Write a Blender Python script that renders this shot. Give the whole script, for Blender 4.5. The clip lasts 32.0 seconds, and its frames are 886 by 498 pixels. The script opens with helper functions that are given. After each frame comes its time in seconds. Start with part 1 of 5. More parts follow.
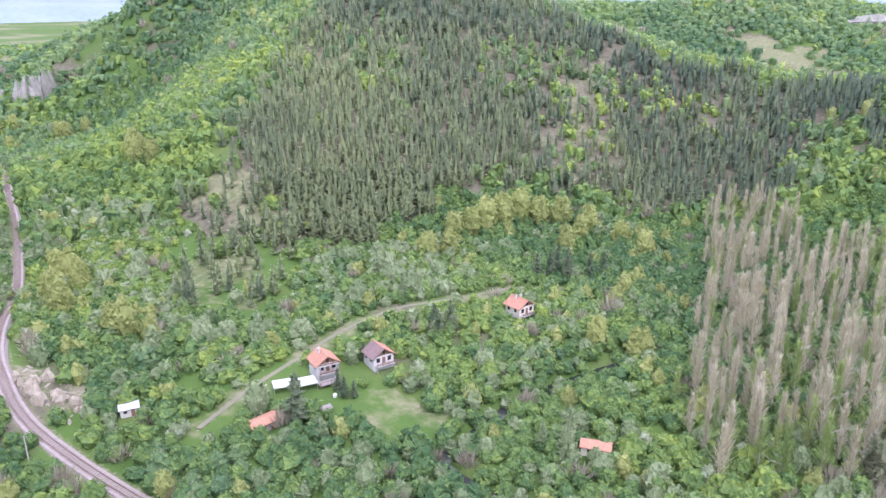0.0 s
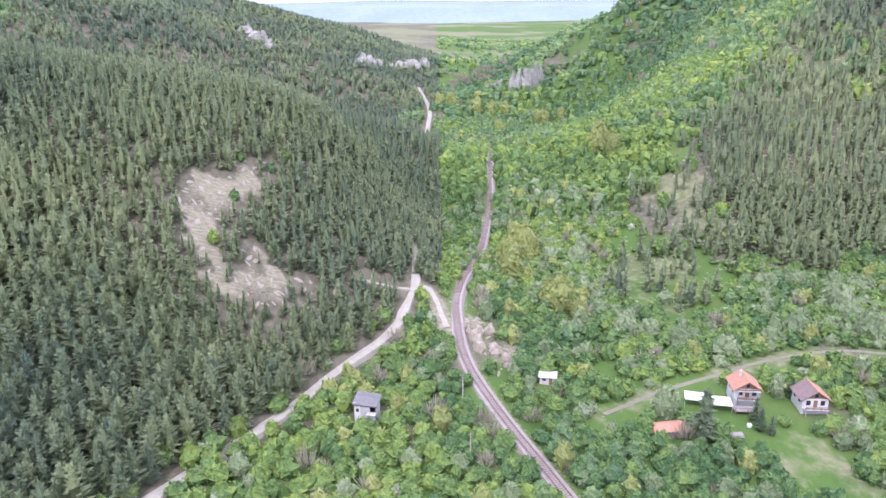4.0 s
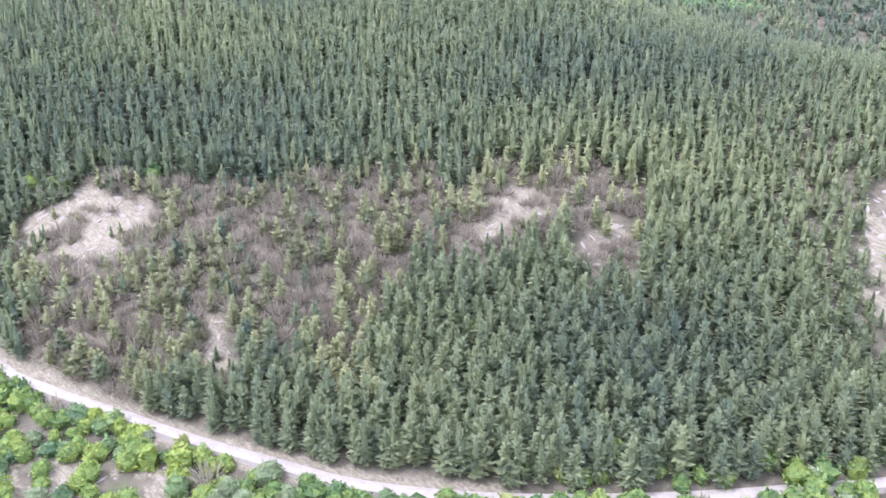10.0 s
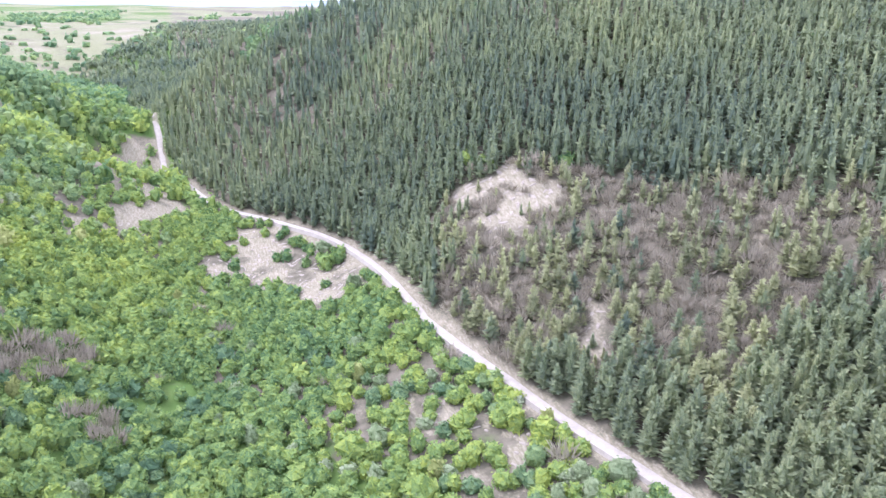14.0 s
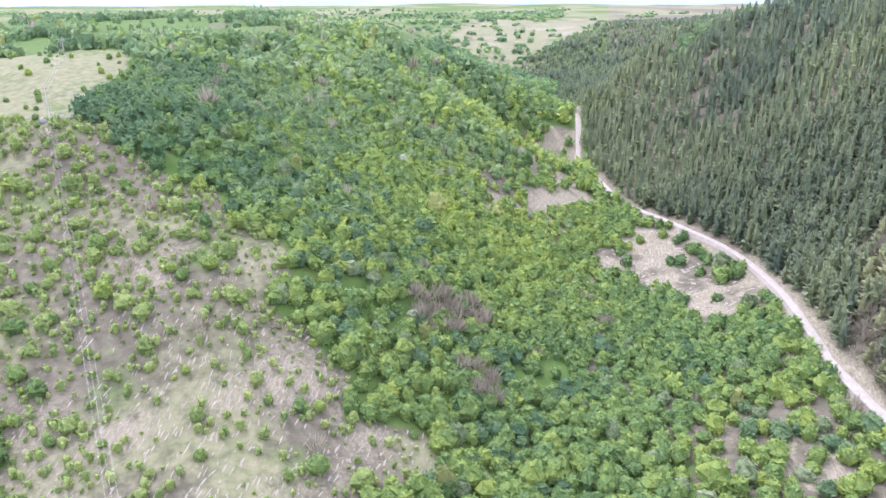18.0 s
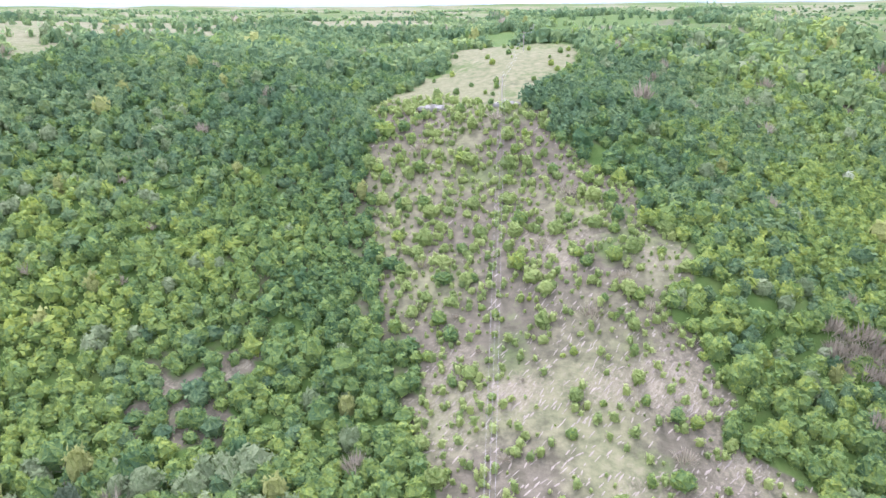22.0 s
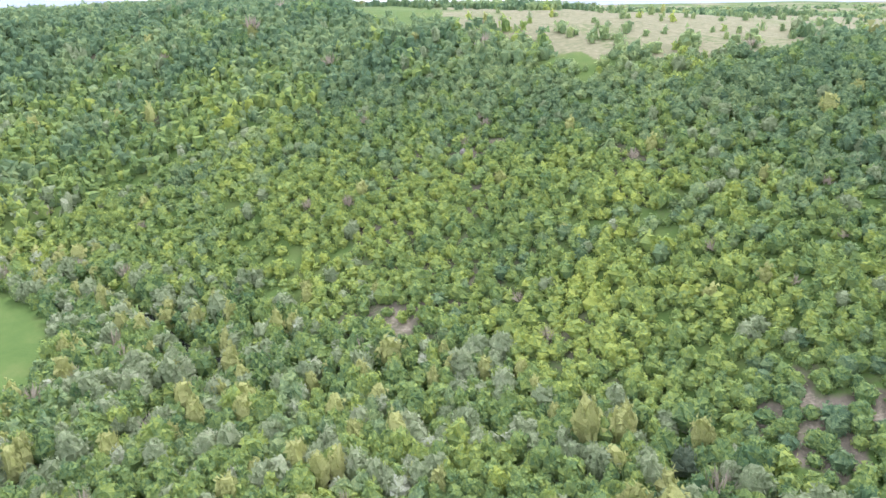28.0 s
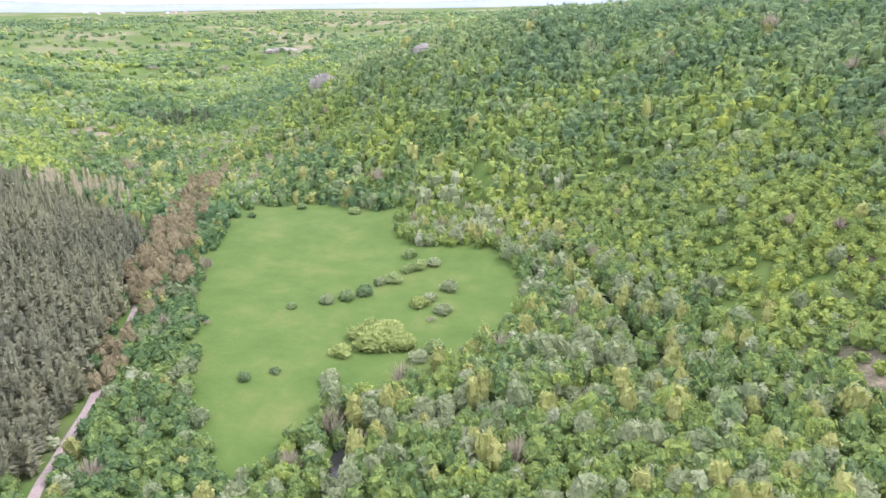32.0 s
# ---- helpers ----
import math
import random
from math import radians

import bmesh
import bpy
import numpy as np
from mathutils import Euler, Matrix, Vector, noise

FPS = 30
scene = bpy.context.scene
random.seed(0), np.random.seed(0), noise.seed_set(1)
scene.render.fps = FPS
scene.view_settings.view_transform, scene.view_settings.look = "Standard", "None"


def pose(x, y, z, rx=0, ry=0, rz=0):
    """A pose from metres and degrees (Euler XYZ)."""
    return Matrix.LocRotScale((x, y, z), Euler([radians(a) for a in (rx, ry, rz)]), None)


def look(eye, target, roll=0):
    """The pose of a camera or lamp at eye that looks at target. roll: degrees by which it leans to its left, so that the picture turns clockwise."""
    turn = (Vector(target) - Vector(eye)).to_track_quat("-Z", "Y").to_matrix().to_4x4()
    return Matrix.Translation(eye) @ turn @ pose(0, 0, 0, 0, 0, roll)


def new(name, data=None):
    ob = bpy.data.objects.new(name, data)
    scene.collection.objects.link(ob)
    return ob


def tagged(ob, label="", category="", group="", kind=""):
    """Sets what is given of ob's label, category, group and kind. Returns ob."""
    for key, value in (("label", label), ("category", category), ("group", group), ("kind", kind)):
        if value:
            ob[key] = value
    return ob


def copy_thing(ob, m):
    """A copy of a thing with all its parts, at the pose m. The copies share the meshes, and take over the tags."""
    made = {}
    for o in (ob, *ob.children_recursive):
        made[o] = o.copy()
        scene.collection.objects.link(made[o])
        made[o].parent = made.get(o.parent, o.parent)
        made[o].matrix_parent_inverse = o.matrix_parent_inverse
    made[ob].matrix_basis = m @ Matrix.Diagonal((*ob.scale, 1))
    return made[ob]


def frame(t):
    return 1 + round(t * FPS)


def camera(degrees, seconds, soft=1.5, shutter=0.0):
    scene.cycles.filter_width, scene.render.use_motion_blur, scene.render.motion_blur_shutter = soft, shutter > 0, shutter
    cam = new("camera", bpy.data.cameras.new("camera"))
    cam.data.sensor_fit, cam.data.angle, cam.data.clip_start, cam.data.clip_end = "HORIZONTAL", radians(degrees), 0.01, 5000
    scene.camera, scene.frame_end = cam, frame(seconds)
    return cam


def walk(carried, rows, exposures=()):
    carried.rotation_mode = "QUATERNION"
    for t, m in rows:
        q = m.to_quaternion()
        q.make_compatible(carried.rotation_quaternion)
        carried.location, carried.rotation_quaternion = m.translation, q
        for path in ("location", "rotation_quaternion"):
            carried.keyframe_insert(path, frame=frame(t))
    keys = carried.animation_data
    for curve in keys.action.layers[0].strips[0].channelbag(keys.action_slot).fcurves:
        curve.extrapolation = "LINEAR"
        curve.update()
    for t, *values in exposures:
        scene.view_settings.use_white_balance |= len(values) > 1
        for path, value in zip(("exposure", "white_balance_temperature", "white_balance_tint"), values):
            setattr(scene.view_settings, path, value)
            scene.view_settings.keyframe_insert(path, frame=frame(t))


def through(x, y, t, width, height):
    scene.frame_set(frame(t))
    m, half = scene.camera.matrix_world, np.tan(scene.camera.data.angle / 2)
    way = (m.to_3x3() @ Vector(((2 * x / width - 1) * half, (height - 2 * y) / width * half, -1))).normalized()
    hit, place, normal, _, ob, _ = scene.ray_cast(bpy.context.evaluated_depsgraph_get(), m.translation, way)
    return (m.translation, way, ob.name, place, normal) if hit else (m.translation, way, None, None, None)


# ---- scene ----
cam = camera(63.46, 32.0, soft=1.5)
EYE = 95.0
# seconds, yaw, pitch, roll: the drone hovers on one spot and turns to its left
ROWS = [
    (0.0, 0.00, -18.10, 0.27), (0.5, 4.36, -18.09, 0.30), (1.0, 8.69, -18.07, 0.32), (1.5, 13.04, -18.04, 0.33),
    (2.0, 17.45, -18.00, 0.33), (2.5, 21.96, -17.97, 0.32), (3.0, 26.51, -17.94, 0.30), (3.5, 31.10, -17.95, 0.29),
    (5.5, 49.16, -18.02, 0.38), (6.0, 53.56, -18.06, 0.37), (6.5, 57.95, -18.09, 0.40), (7.0, 62.30, -18.09, 0.44),
    (7.5, 66.61, -18.08, 0.46), (8.0, 70.88, -18.09, 0.48), (8.5, 75.13, -18.10, 0.50), (9.0, 79.44, -18.08, 0.49),
    (9.5, 83.62, -18.08, 0.46), (10.0, 87.87, -18.14, 0.45), (10.5, 91.97, -18.18, 0.43), (11.0, 95.90, -18.17, 0.35),
    (11.5, 100.00, -18.16, 0.25), (12.0, 104.07, -18.13, 0.22), (12.5, 108.13, -18.11, 0.23), (13.0, 112.12, -18.11, 0.28),
    (13.5, 116.11, -18.13, 0.34), (14.0, 120.13, -18.16, 0.36), (14.5, 124.16, -18.14, 0.35), (16.5, 140.25, -18.04, 0.50),
    (17.0, 144.31, -18.08, 0.51), (17.5, 148.37, -18.09, 0.50), (18.0, 152.43, -18.07, 0.45), (18.5, 156.55, -18.06, 0.41),
    (19.0, 160.65, -18.08, 0.40), (19.5, 164.80, -18.10, 0.40), (20.0, 168.95, -18.08, 0.40), (20.5, 173.11, -18.06, 0.41),
    (21.0, 177.27, -18.06, 0.39), (21.5, 181.45, -18.09, 0.36), (22.0, 185.67, -18.08, 0.30), (22.5, 189.94, -18.08, 0.26),
    (23.0, 194.24, -18.08, 0.25), (23.5, 198.57, -18.07, 0.24), (24.0, 202.92, -18.06, 0.21), (24.5, 207.32, -18.06, 0.17),
    (25.0, 211.74, -18.03, 0.17), (25.5, 216.17, -18.00, 0.21), (27.5, 234.28, -18.11, 0.36), (28.0, 238.89, -18.12, 0.39),
    (28.5, 243.54, -18.13, 0.38), (29.0, 248.23, -18.14, 0.37), (29.5, 252.91, -18.17, 0.38), (30.0, 257.61, -18.18, 0.40),
    (30.5, 262.32, -18.16, 0.41), (31.0, 267.08, -18.13, 0.40), (31.5, 271.84, -18.10, 0.37), (32.0, 276.66, -18.07, 0.34),
]
walk(cam, [(t, pose(0, 0, EYE, 90 + pitch, roll, yaw)) for t, yaw, pitch, roll in ROWS], [(0.0, 1.1, 5600.0, 32.0), (6.0, 1.15, 5520.0, 33.0), (9.0, 1.5, 5450.0, 35.0), (13.0, 1.55, 5450.0, 35.0), (18.0, 1.37, 5620.0, 32.5), (22.0, 1.36, 5660.0, 32.0), (25.0, 1.27, 5700.0, 31.0), (28.0, 1.28, 5850.0, 31.0), (32.0, 1.25, 6100.0, 33.0)])

# ---- daylight: thin bright cloud, a soft high sun ----
SUN_ELEVATION, SUN_AZIMUTH = radians(58), radians(160)
world = bpy.data.worlds.new("sky")
scene.world = world
world.use_nodes = True
wn, wl = world.node_tree.nodes, world.node_tree.links
wn.clear()
sky = wn.new("ShaderNodeTexSky")
sky.sky_type = "NISHITA"
sky.sun_disc = False
sky.sun_elevation, sky.sun_rotation = SUN_ELEVATION, SUN_AZIMUTH
sky.air_density, sky.dust_density, sky.ozone_density = 1.0, 1.0, 1.0
coords = wn.new("ShaderNodeTexCoord")
cloud_map = wn.new("ShaderNodeMapping")
cloud_map.inputs["Scale"].default_value = (1.0, 1.0, 5.0)
cloud = wn.new("ShaderNodeTexNoise")
cloud.inputs["Scale"].default_value, cloud.inputs["Detail"].default_value = 2.2, 6
cover = wn.new("ShaderNodeMapRange")
cover.inputs["From Min"].default_value, cover.inputs["From Max"].default_value = 0.30, 0.50
mix = wn.new("ShaderNodeMixRGB")
mix.inputs["Color2"].default_value = (10.5, 10.8, 11.2, 1)
back = wn.new("ShaderNodeBackground")
back.inputs["Strength"].default_value = 0.12
out = wn.new("ShaderNodeOutputWorld")
wl.new(coords.outputs["Generated"], cloud_map.inputs["Vector"])
wl.new(cloud_map.outputs["Vector"], cloud.inputs["Vector"])
wl.new(cloud.outputs["Fac"], cover.inputs["Value"])
wl.new(cover.outputs["Result"], mix.inputs["Fac"])
wl.new(sky.outputs["Color"], mix.inputs["Color1"])
wl.new(mix.outputs["Color"], back.inputs["Color"])
wl.new(back.outputs["Background"], out.inputs["Surface"])

sun_data = bpy.data.lights.new("sun", "SUN")
sun_data.energy, sun_data.angle, sun_data.color = 1.5, radians(12), (1.0, 0.96, 0.9)
sun = new("sun", sun_data)
sun.matrix_world = look((math.sin(SUN_AZIMUTH) * math.cos(SUN_ELEVATION) * 500, math.cos(SUN_AZIMUTH) * math.cos(SUN_ELEVATION) * 500, math.sin(SUN_ELEVATION) * 500), (0, 0, 0))

# ---- materials ----
def shader(name):
    m = bpy.data.materials.new(name)
    m.use_nodes = True
    n, l = m.node_tree.nodes, m.node_tree.links
    return m, n, l, n["Principled BSDF"]


def ramp(n, stops):
    r = n.new("ShaderNodeValToRGB")
    e = r.color_ramp.elements
    while len(e) < len(stops):
        e.new(0.5)
    for el, (at, colour) in zip(e, stops):
        el.position, el.color = at, (*colour, 1)
    return r


def noise_node(n, l, scale, detail=5, coord="Position", rough=0.6):
    c = n.new("ShaderNodeNewGeometry") if coord == "Position" else n.new("ShaderNodeTexCoord")
    t = n.new("ShaderNodeTexNoise")
    t.inputs["Scale"].default_value, t.inputs["Detail"].default_value, t.inputs["Roughness"].default_value = scale, detail, rough
    l.new(c.outputs[coord], t.inputs["Vector"])
    return t


def plain(name, a, b, scale=2.0, rough=0.8, bump=0.2, metal=0.0, fine=9.0):
    """A surface that varies between two colours at two sizes, with a fine relief."""
    m, n, l, p = shader(name)
    big, small = noise_node(n, l, scale), noise_node(n, l, scale * fine)
    mid = n.new("ShaderNodeMath")
    mid.operation = "MULTIPLY_ADD"
    mid.inputs[1].default_value, mid.inputs[2].default_value = 0.5, 0.0
    l.new(small.outputs["Fac"], mid.inputs[0])
    add = n.new("ShaderNodeMath")
    add.operation = "MULTIPLY_ADD"
    add.inputs[1].default_value = 0.5
    l.new(big.outputs["Fac"], add.inputs[0])
    l.new(mid.outputs[0], add.inputs[2])
    r = ramp(n, [(0.36, a), (0.64, b)])
    l.new(add.outputs[0], r.inputs["Fac"])
    l.new(r.outputs["Color"], p.inputs["Base Color"])
    p.inputs["Roughness"].default_value, p.inputs["Metallic"].default_value = rough, metal
    if bump:
        bm = n.new("ShaderNodeBump")
        bm.inputs["Strength"].default_value, bm.inputs["Distance"].default_value = bump, 0.1
        l.new(small.outputs["Fac"], bm.inputs["Height"])
        l.new(bm.outputs["Normal"], p.inputs["Normal"])
    return m


def leaf(name, dark, mid, light, through=0.25, vary=1.3, by_object=False):
    """Foliage: one tone for each tree, a little change from leaf clump to leaf clump, some light passing through."""
    m, n, l, p = shader(name)
    if by_object:
        info = n.new("ShaderNodeObjectInfo")
        narrow = n.new("ShaderNodeMath")
        narrow.operation = "MULTIPLY_ADD"
        narrow.inputs[1].default_value, narrow.inputs[2].default_value = 0.5, 0.28
        l.new(info.outputs["Random"], narrow.inputs[0])
        tone = narrow.outputs[0]
    else:
        at = n.new("ShaderNodeAttribute")
        at.attribute_name = "tint"
        tone = at.outputs["Fac"]
    geo = n.new("ShaderNodeNewGeometry")
    a = n.new("ShaderNodeMath")
    a.operation = "MULTIPLY_ADD"
    a.inputs[1].default_value, a.inputs[2].default_value = 0.44, -0.22
    l.new(geo.outputs["Random Per Island"], a.inputs[0])
    b = n.new("ShaderNodeMath")
    b.operation = "ADD"
    l.new(tone, b.inputs[0])
    l.new(a.outputs[0], b.inputs[1])
    fine = noise_node(n, l, 1.7, 4, rough=0.7)
    sprig = n.new("ShaderNodeMath")
    sprig.operation = "MULTIPLY_ADD"
    sprig.inputs[1].default_value, sprig.inputs[2].default_value = vary, -0.5 * vary
    l.new(fine.outputs["Fac"], sprig.inputs[0])
    grain = noise_node(n, l, 4.6, 2, rough=0.8)
    leafy = n.new("ShaderNodeMath")
    leafy.operation = "MULTIPLY_ADD"
    leafy.inputs[1].default_value, leafy.inputs[2].default_value = 0.8, -0.4
    l.new(grain.outputs["Fac"], leafy.inputs[0])
    both = n.new("ShaderNodeMath")
    both.operation = "ADD"
    l.new(b.outputs[0], both.inputs[0])
    l.new(leafy.outputs[0], both.inputs[1])
    c = n.new("ShaderNodeMath")
    c.operation = "ADD"
    l.new(both.outputs[0], c.inputs[0])
    l.new(sprig.outputs[0], c.inputs[1])
    r = ramp(n, [(0.02, dark), (0.5, mid), (0.98, light)])
    l.new(c.outputs[0], r.inputs["Fac"])
    relief = n.new("ShaderNodeBump")
    relief.inputs["Strength"].default_value, relief.inputs["Distance"].default_value = 0.8, 0.8
    l.new(fine.outputs["Fac"], relief.inputs["Height"])
    dif, tra, mx = n.new("ShaderNodeBsdfDiffuse"), n.new("ShaderNodeBsdfTranslucent"), n.new("ShaderNodeMixShader")
    mx.inputs["Fac"].default_value = through
    l.new(r.outputs["Color"], dif.inputs["Color"])
    l.new(r.outputs["Color"], tra.inputs["Color"])
    l.new(relief.outputs["Normal"], dif.inputs["Normal"])
    l.new(dif.outputs[0], mx.inputs[1])
    l.new(tra.outputs[0], mx.inputs[2])
    l.new(mx.outputs[0], n["Material Output"].inputs["Surface"])
    n.remove(p)
    return m


# leaf colours: rather more than half of what each one sends on is reflected, the rest passes through
LEAVES = {
    "pine": ((0.155, 0.210, 0.155), (0.265, 0.320, 0.180), (0.390, 0.432, 0.218), 0.42, 0.7),
    "broad": ((0.106, 0.200, 0.094), (0.250, 0.362, 0.115), (0.438, 0.519, 0.119), 0.42),
    # oak leaf, also given to far woods: distance haze put in as greyer blue-green
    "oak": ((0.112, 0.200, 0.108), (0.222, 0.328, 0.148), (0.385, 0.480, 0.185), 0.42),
    "willow": ((0.195, 0.265, 0.135), (0.305, 0.382, 0.200), (0.425, 0.492, 0.290), 0.42),
    "gold": ((0.265, 0.300, 0.115), (0.395, 0.440, 0.160), (0.500, 0.535, 0.210), 0.42),
    "fresh": ((0.201, 0.287, 0.110), (0.317, 0.415, 0.140), (0.439, 0.518, 0.195), 0.42),
    "twig": ((0.410, 0.380, 0.255), (0.565, 0.525, 0.360), (0.690, 0.645, 0.470), 0.42),
    "brown": ((0.275, 0.250, 0.185), (0.385, 0.352, 0.260), (0.480, 0.450, 0.325), 0.42),
    "olive": ((0.200, 0.225, 0.158), (0.285, 0.308, 0.200), (0.390, 0.405, 0.245), 0.42, 0.7),
    "sparse": ((0.262, 0.288, 0.165), (0.390, 0.418, 0.220), (0.510, 0.535, 0.275), 0.42, 0.8),
    "rust": ((0.225, 0.205, 0.122), (0.315, 0.288, 0.168), (0.400, 0.368, 0.220), 0.42),
    "blossom": ((0.213, 0.294, 0.138), (0.338, 0.406, 0.225), (0.537, 0.581, 0.425), 0.42),
    "spruce": ((0.110, 0.160, 0.100), (0.165, 0.222, 0.130), (0.260, 0.310, 0.190), 0.42),
}
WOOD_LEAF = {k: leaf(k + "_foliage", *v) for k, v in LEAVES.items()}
TREE_LEAF = {k: leaf(k + "_tree_foliage", *v, by_object=True) for k, v in LEAVES.items()}
BARK = plain("bark", (0.10, 0.075, 0.055), (0.20, 0.165, 0.13), 3.0, 0.9, 0.5)
PALE_BARK = plain("pale_poplar_bark", (0.30, 0.27, 0.23), (0.46, 0.42, 0.37), 2.0, 0.9, 0.3)


def ground_material():
    """Grass, soil and pale broken rock, laid by the three cover values that each part of the land has."""
    m, n, l, p = shader("ground")
    big, mid, small = noise_node(n, l, 0.055, 9, rough=0.72), noise_node(n, l, 0.35, 6), noise_node(n, l, 1.3, 7)
    grass = ramp(n, [(0.30, (0.056, 0.108, 0.025)), (0.5, (0.075, 0.128, 0.031)), (0.72, (0.115, 0.150, 0.046))])
    l.new(big.outputs["Fac"], grass.inputs["Fac"])
    dry = ramp(n, [(0.30, (0.120, 0.138, 0.066)), (0.5, (0.165, 0.172, 0.090)), (0.7, (0.220, 0.210, 0.122))])
    l.new(mid.outputs["Fac"], dry.inputs["Fac"])
    soil = ramp(n, [(0.35, (0.088, 0.084, 0.054)), (0.65, (0.158, 0.142, 0.100))])
    l.new(mid.outputs["Fac"], soil.inputs["Fac"])
    rock = ramp(n, [(0.34, (0.125, 0.122, 0.075)), (0.45, (0.182, 0.168, 0.108)), (0.55, (0.245, 0.220, 0.155)), (0.70, (0.325, 0.290, 0.215))])
    where = n.new("ShaderNodeNewGeometry")
    turned = n.new("ShaderNodeMapping")
    turned.vector_type = "TEXTURE"
    turned.inputs["Rotation"].default_value = (0, 0, radians(51))
    turned.inputs["Scale"].default_value = (2.6, 0.7, 1.4)
    l.new(where.outputs["Position"], turned.inputs["Vector"])
    beds = n.new("ShaderNodeTexNoise")
    beds.inputs["Scale"].default_value, beds.inputs["Detail"].default_value, beds.inputs["Roughness"].default_value = 1.1, 8, 0.78
    l.new(turned.outputs["Vector"], beds.inputs["Vector"])
    l.new(beds.outputs["Fac"], rock.inputs["Fac"])
    last = soil.outputs["Color"]
    for name, layer, soft in (("grass", grass, 0.12), ("dry", dry, 0.15), ("rock", rock, 0.1)):
        at = n.new("ShaderNodeAttribute")
        at.attribute_name = name
        mix_in = n.new("ShaderNodeMath")
        mix_in.operation = "MULTIPLY_ADD"
        mix_in.inputs[1].default_value, mix_in.inputs[2].default_value = 0.7, -0.35
        l.new(mid.outputs["Fac"] if name != "rock" else small.outputs["Fac"], mix_in.inputs[0])
        add = n.new("ShaderNodeMath")
        add.operation = "ADD"
        l.new(at.outputs["Fac"], add.inputs[0])
        l.new(mix_in.outputs[0], add.inputs[1])
        edge = n.new("ShaderNodeMapRange")
        edge.inputs["From Min"].default_value, edge.inputs["From Max"].default_value = 0.5 - soft, 0.5 + soft
        l.new(add.outputs[0], edge.inputs["Value"])
        mx = n.new("ShaderNodeMixRGB")
        l.new(edge.outputs["Result"], mx.inputs["Fac"])
        l.new(last, mx.inputs["Color1"])
        l.new(layer.outputs["Color"], mx.inputs["Color2"])
        last = mx.outputs["Color"]
    l.new(last, p.inputs["Base Color"])
    p.inputs["Roughness"].default_value = 0.95
    p.inputs["Specular IOR Level"].default_value = 0.1
    bm = n.new("ShaderNodeBump")
    bm.inputs["Strength"].default_value, bm.inputs["Distance"].default_value = 0.6, 0.4
    l.new(small.outputs["Fac"], bm.inputs["Height"])
    l.new(bm.outputs["Normal"], p.inputs["Normal"])
    return m


GROUND = ground_material()
LANE = plain("lane_earth", (0.13, 0.135, 0.08), (0.21, 0.19, 0.13), 0.6, 0.95, 0.3)
# the blue here is distance haze put into the base colour of green hills
FAR_HAZE_BLUE = plain("haze_blue_wooded_hills", (0.16, 0.215, 0.24), (0.22, 0.27, 0.29), 0.004, 0.95, 0.0)
ROAD = plain("white_gravel", (0.25, 0.228, 0.178), (0.36, 0.332, 0.268), 0.6, 0.95, 0.4)
BALLAST = plain("ballast", (0.20, 0.17, 0.15), (0.33, 0.285, 0.255), 1.4, 0.95, 0.6)
STEEL = plain("rusty_rail", (0.16, 0.11, 0.09), (0.26, 0.20, 0.17), 2.0, 0.5, 0.1, 0.7)
SLEEPER = plain("sleeper", (0.16, 0.12, 0.10), (0.27, 0.22, 0.18), 2.0, 0.9, 0.3)
WHITEWASH = plain("whitewashed_wall", (0.46, 0.44, 0.42), (0.60, 0.585, 0.555), 1.2, 0.9, 0.1)
CREAM = plain("cream_wall", (0.58, 0.52, 0.44), (0.72, 0.66, 0.57), 1.2, 0.9, 0.1)
CONCRETE = plain("old_concrete", (0.30, 0.29, 0.27), (0.46, 0.44, 0.42), 0.8, 0.95, 0.3)
ORANGE_TILE = plain("orange_roof_tile", (0.31, 0.145, 0.09), (0.43, 0.235, 0.155), 1.6, 0.85, 0.2)
DARK_TILE = plain("weathered_roof_tile", (0.14, 0.095, 0.085), (0.23, 0.165, 0.15), 1.6, 0.9, 0.2)
BITUMEN = plain("weathered_bitumen", (0.10, 0.098, 0.095), (0.18, 0.175, 0.168), 0.9, 0.95, 0.2)
TIMBER = plain("brown_timber", (0.15, 0.085, 0.05), (0.25, 0.15, 0.09), 2.0, 0.7, 0.2)
GREY_TIMBER = plain("grey_weathered_timber", (0.20, 0.18, 0.16), (0.32, 0.29, 0.26), 2.0, 0.85, 0.2)
SHEET = plain("white_canvas", (0.52, 0.52, 0.51), (0.62, 0.62, 0.61), 0.8, 0.6, 0.05)
METAL_SHEET = plain("pale_metal_sheet", (0.42, 0.43, 0.45), (0.54, 0.55, 0.57), 0.8, 0.4, 0.05, 0.3)
ROCK = plain("pale_limestone", (0.20, 0.176, 0.135), (0.32, 0.285, 0.225), 0.5, 0.95, 0.5)
BANK = plain("eroded_cream_bank", (0.20, 0.172, 0.122), (0.36, 0.318, 0.240), 0.7, 0.95, 0.8)
CLIFF = plain("pale_cliff", (0.18, 0.175, 0.150), (0.34, 0.325, 0.28), 0.25, 0.95, 0.6)
GREY_ROCK = plain("grey_limestone", (0.18, 0.18, 0.152), (0.32, 0.312, 0.265), 0.3, 0.95, 0.5)
WIRE = plain("cable", (0.25, 0.25, 0.25), (0.32, 0.32, 0.32), 2.0, 0.5, 0.0, 0.8)
PANE, _n, _l, _p = shader("window_glass")
_p.inputs["Base Color"].default_value = (0.03, 0.035, 0.04, 1)
_p.inputs["Roughness"].default_value = 0.08
WATER, _n, _l, _p = shader("river_water")
_p.inputs["Base Color"].default_value = (0.030, 0.034, 0.030, 1)
_p.inputs["Roughness"].default_value = 0.06
_w = noise_node(_n, _l, 1.4, 3)
_b = _n.new("ShaderNodeBump")
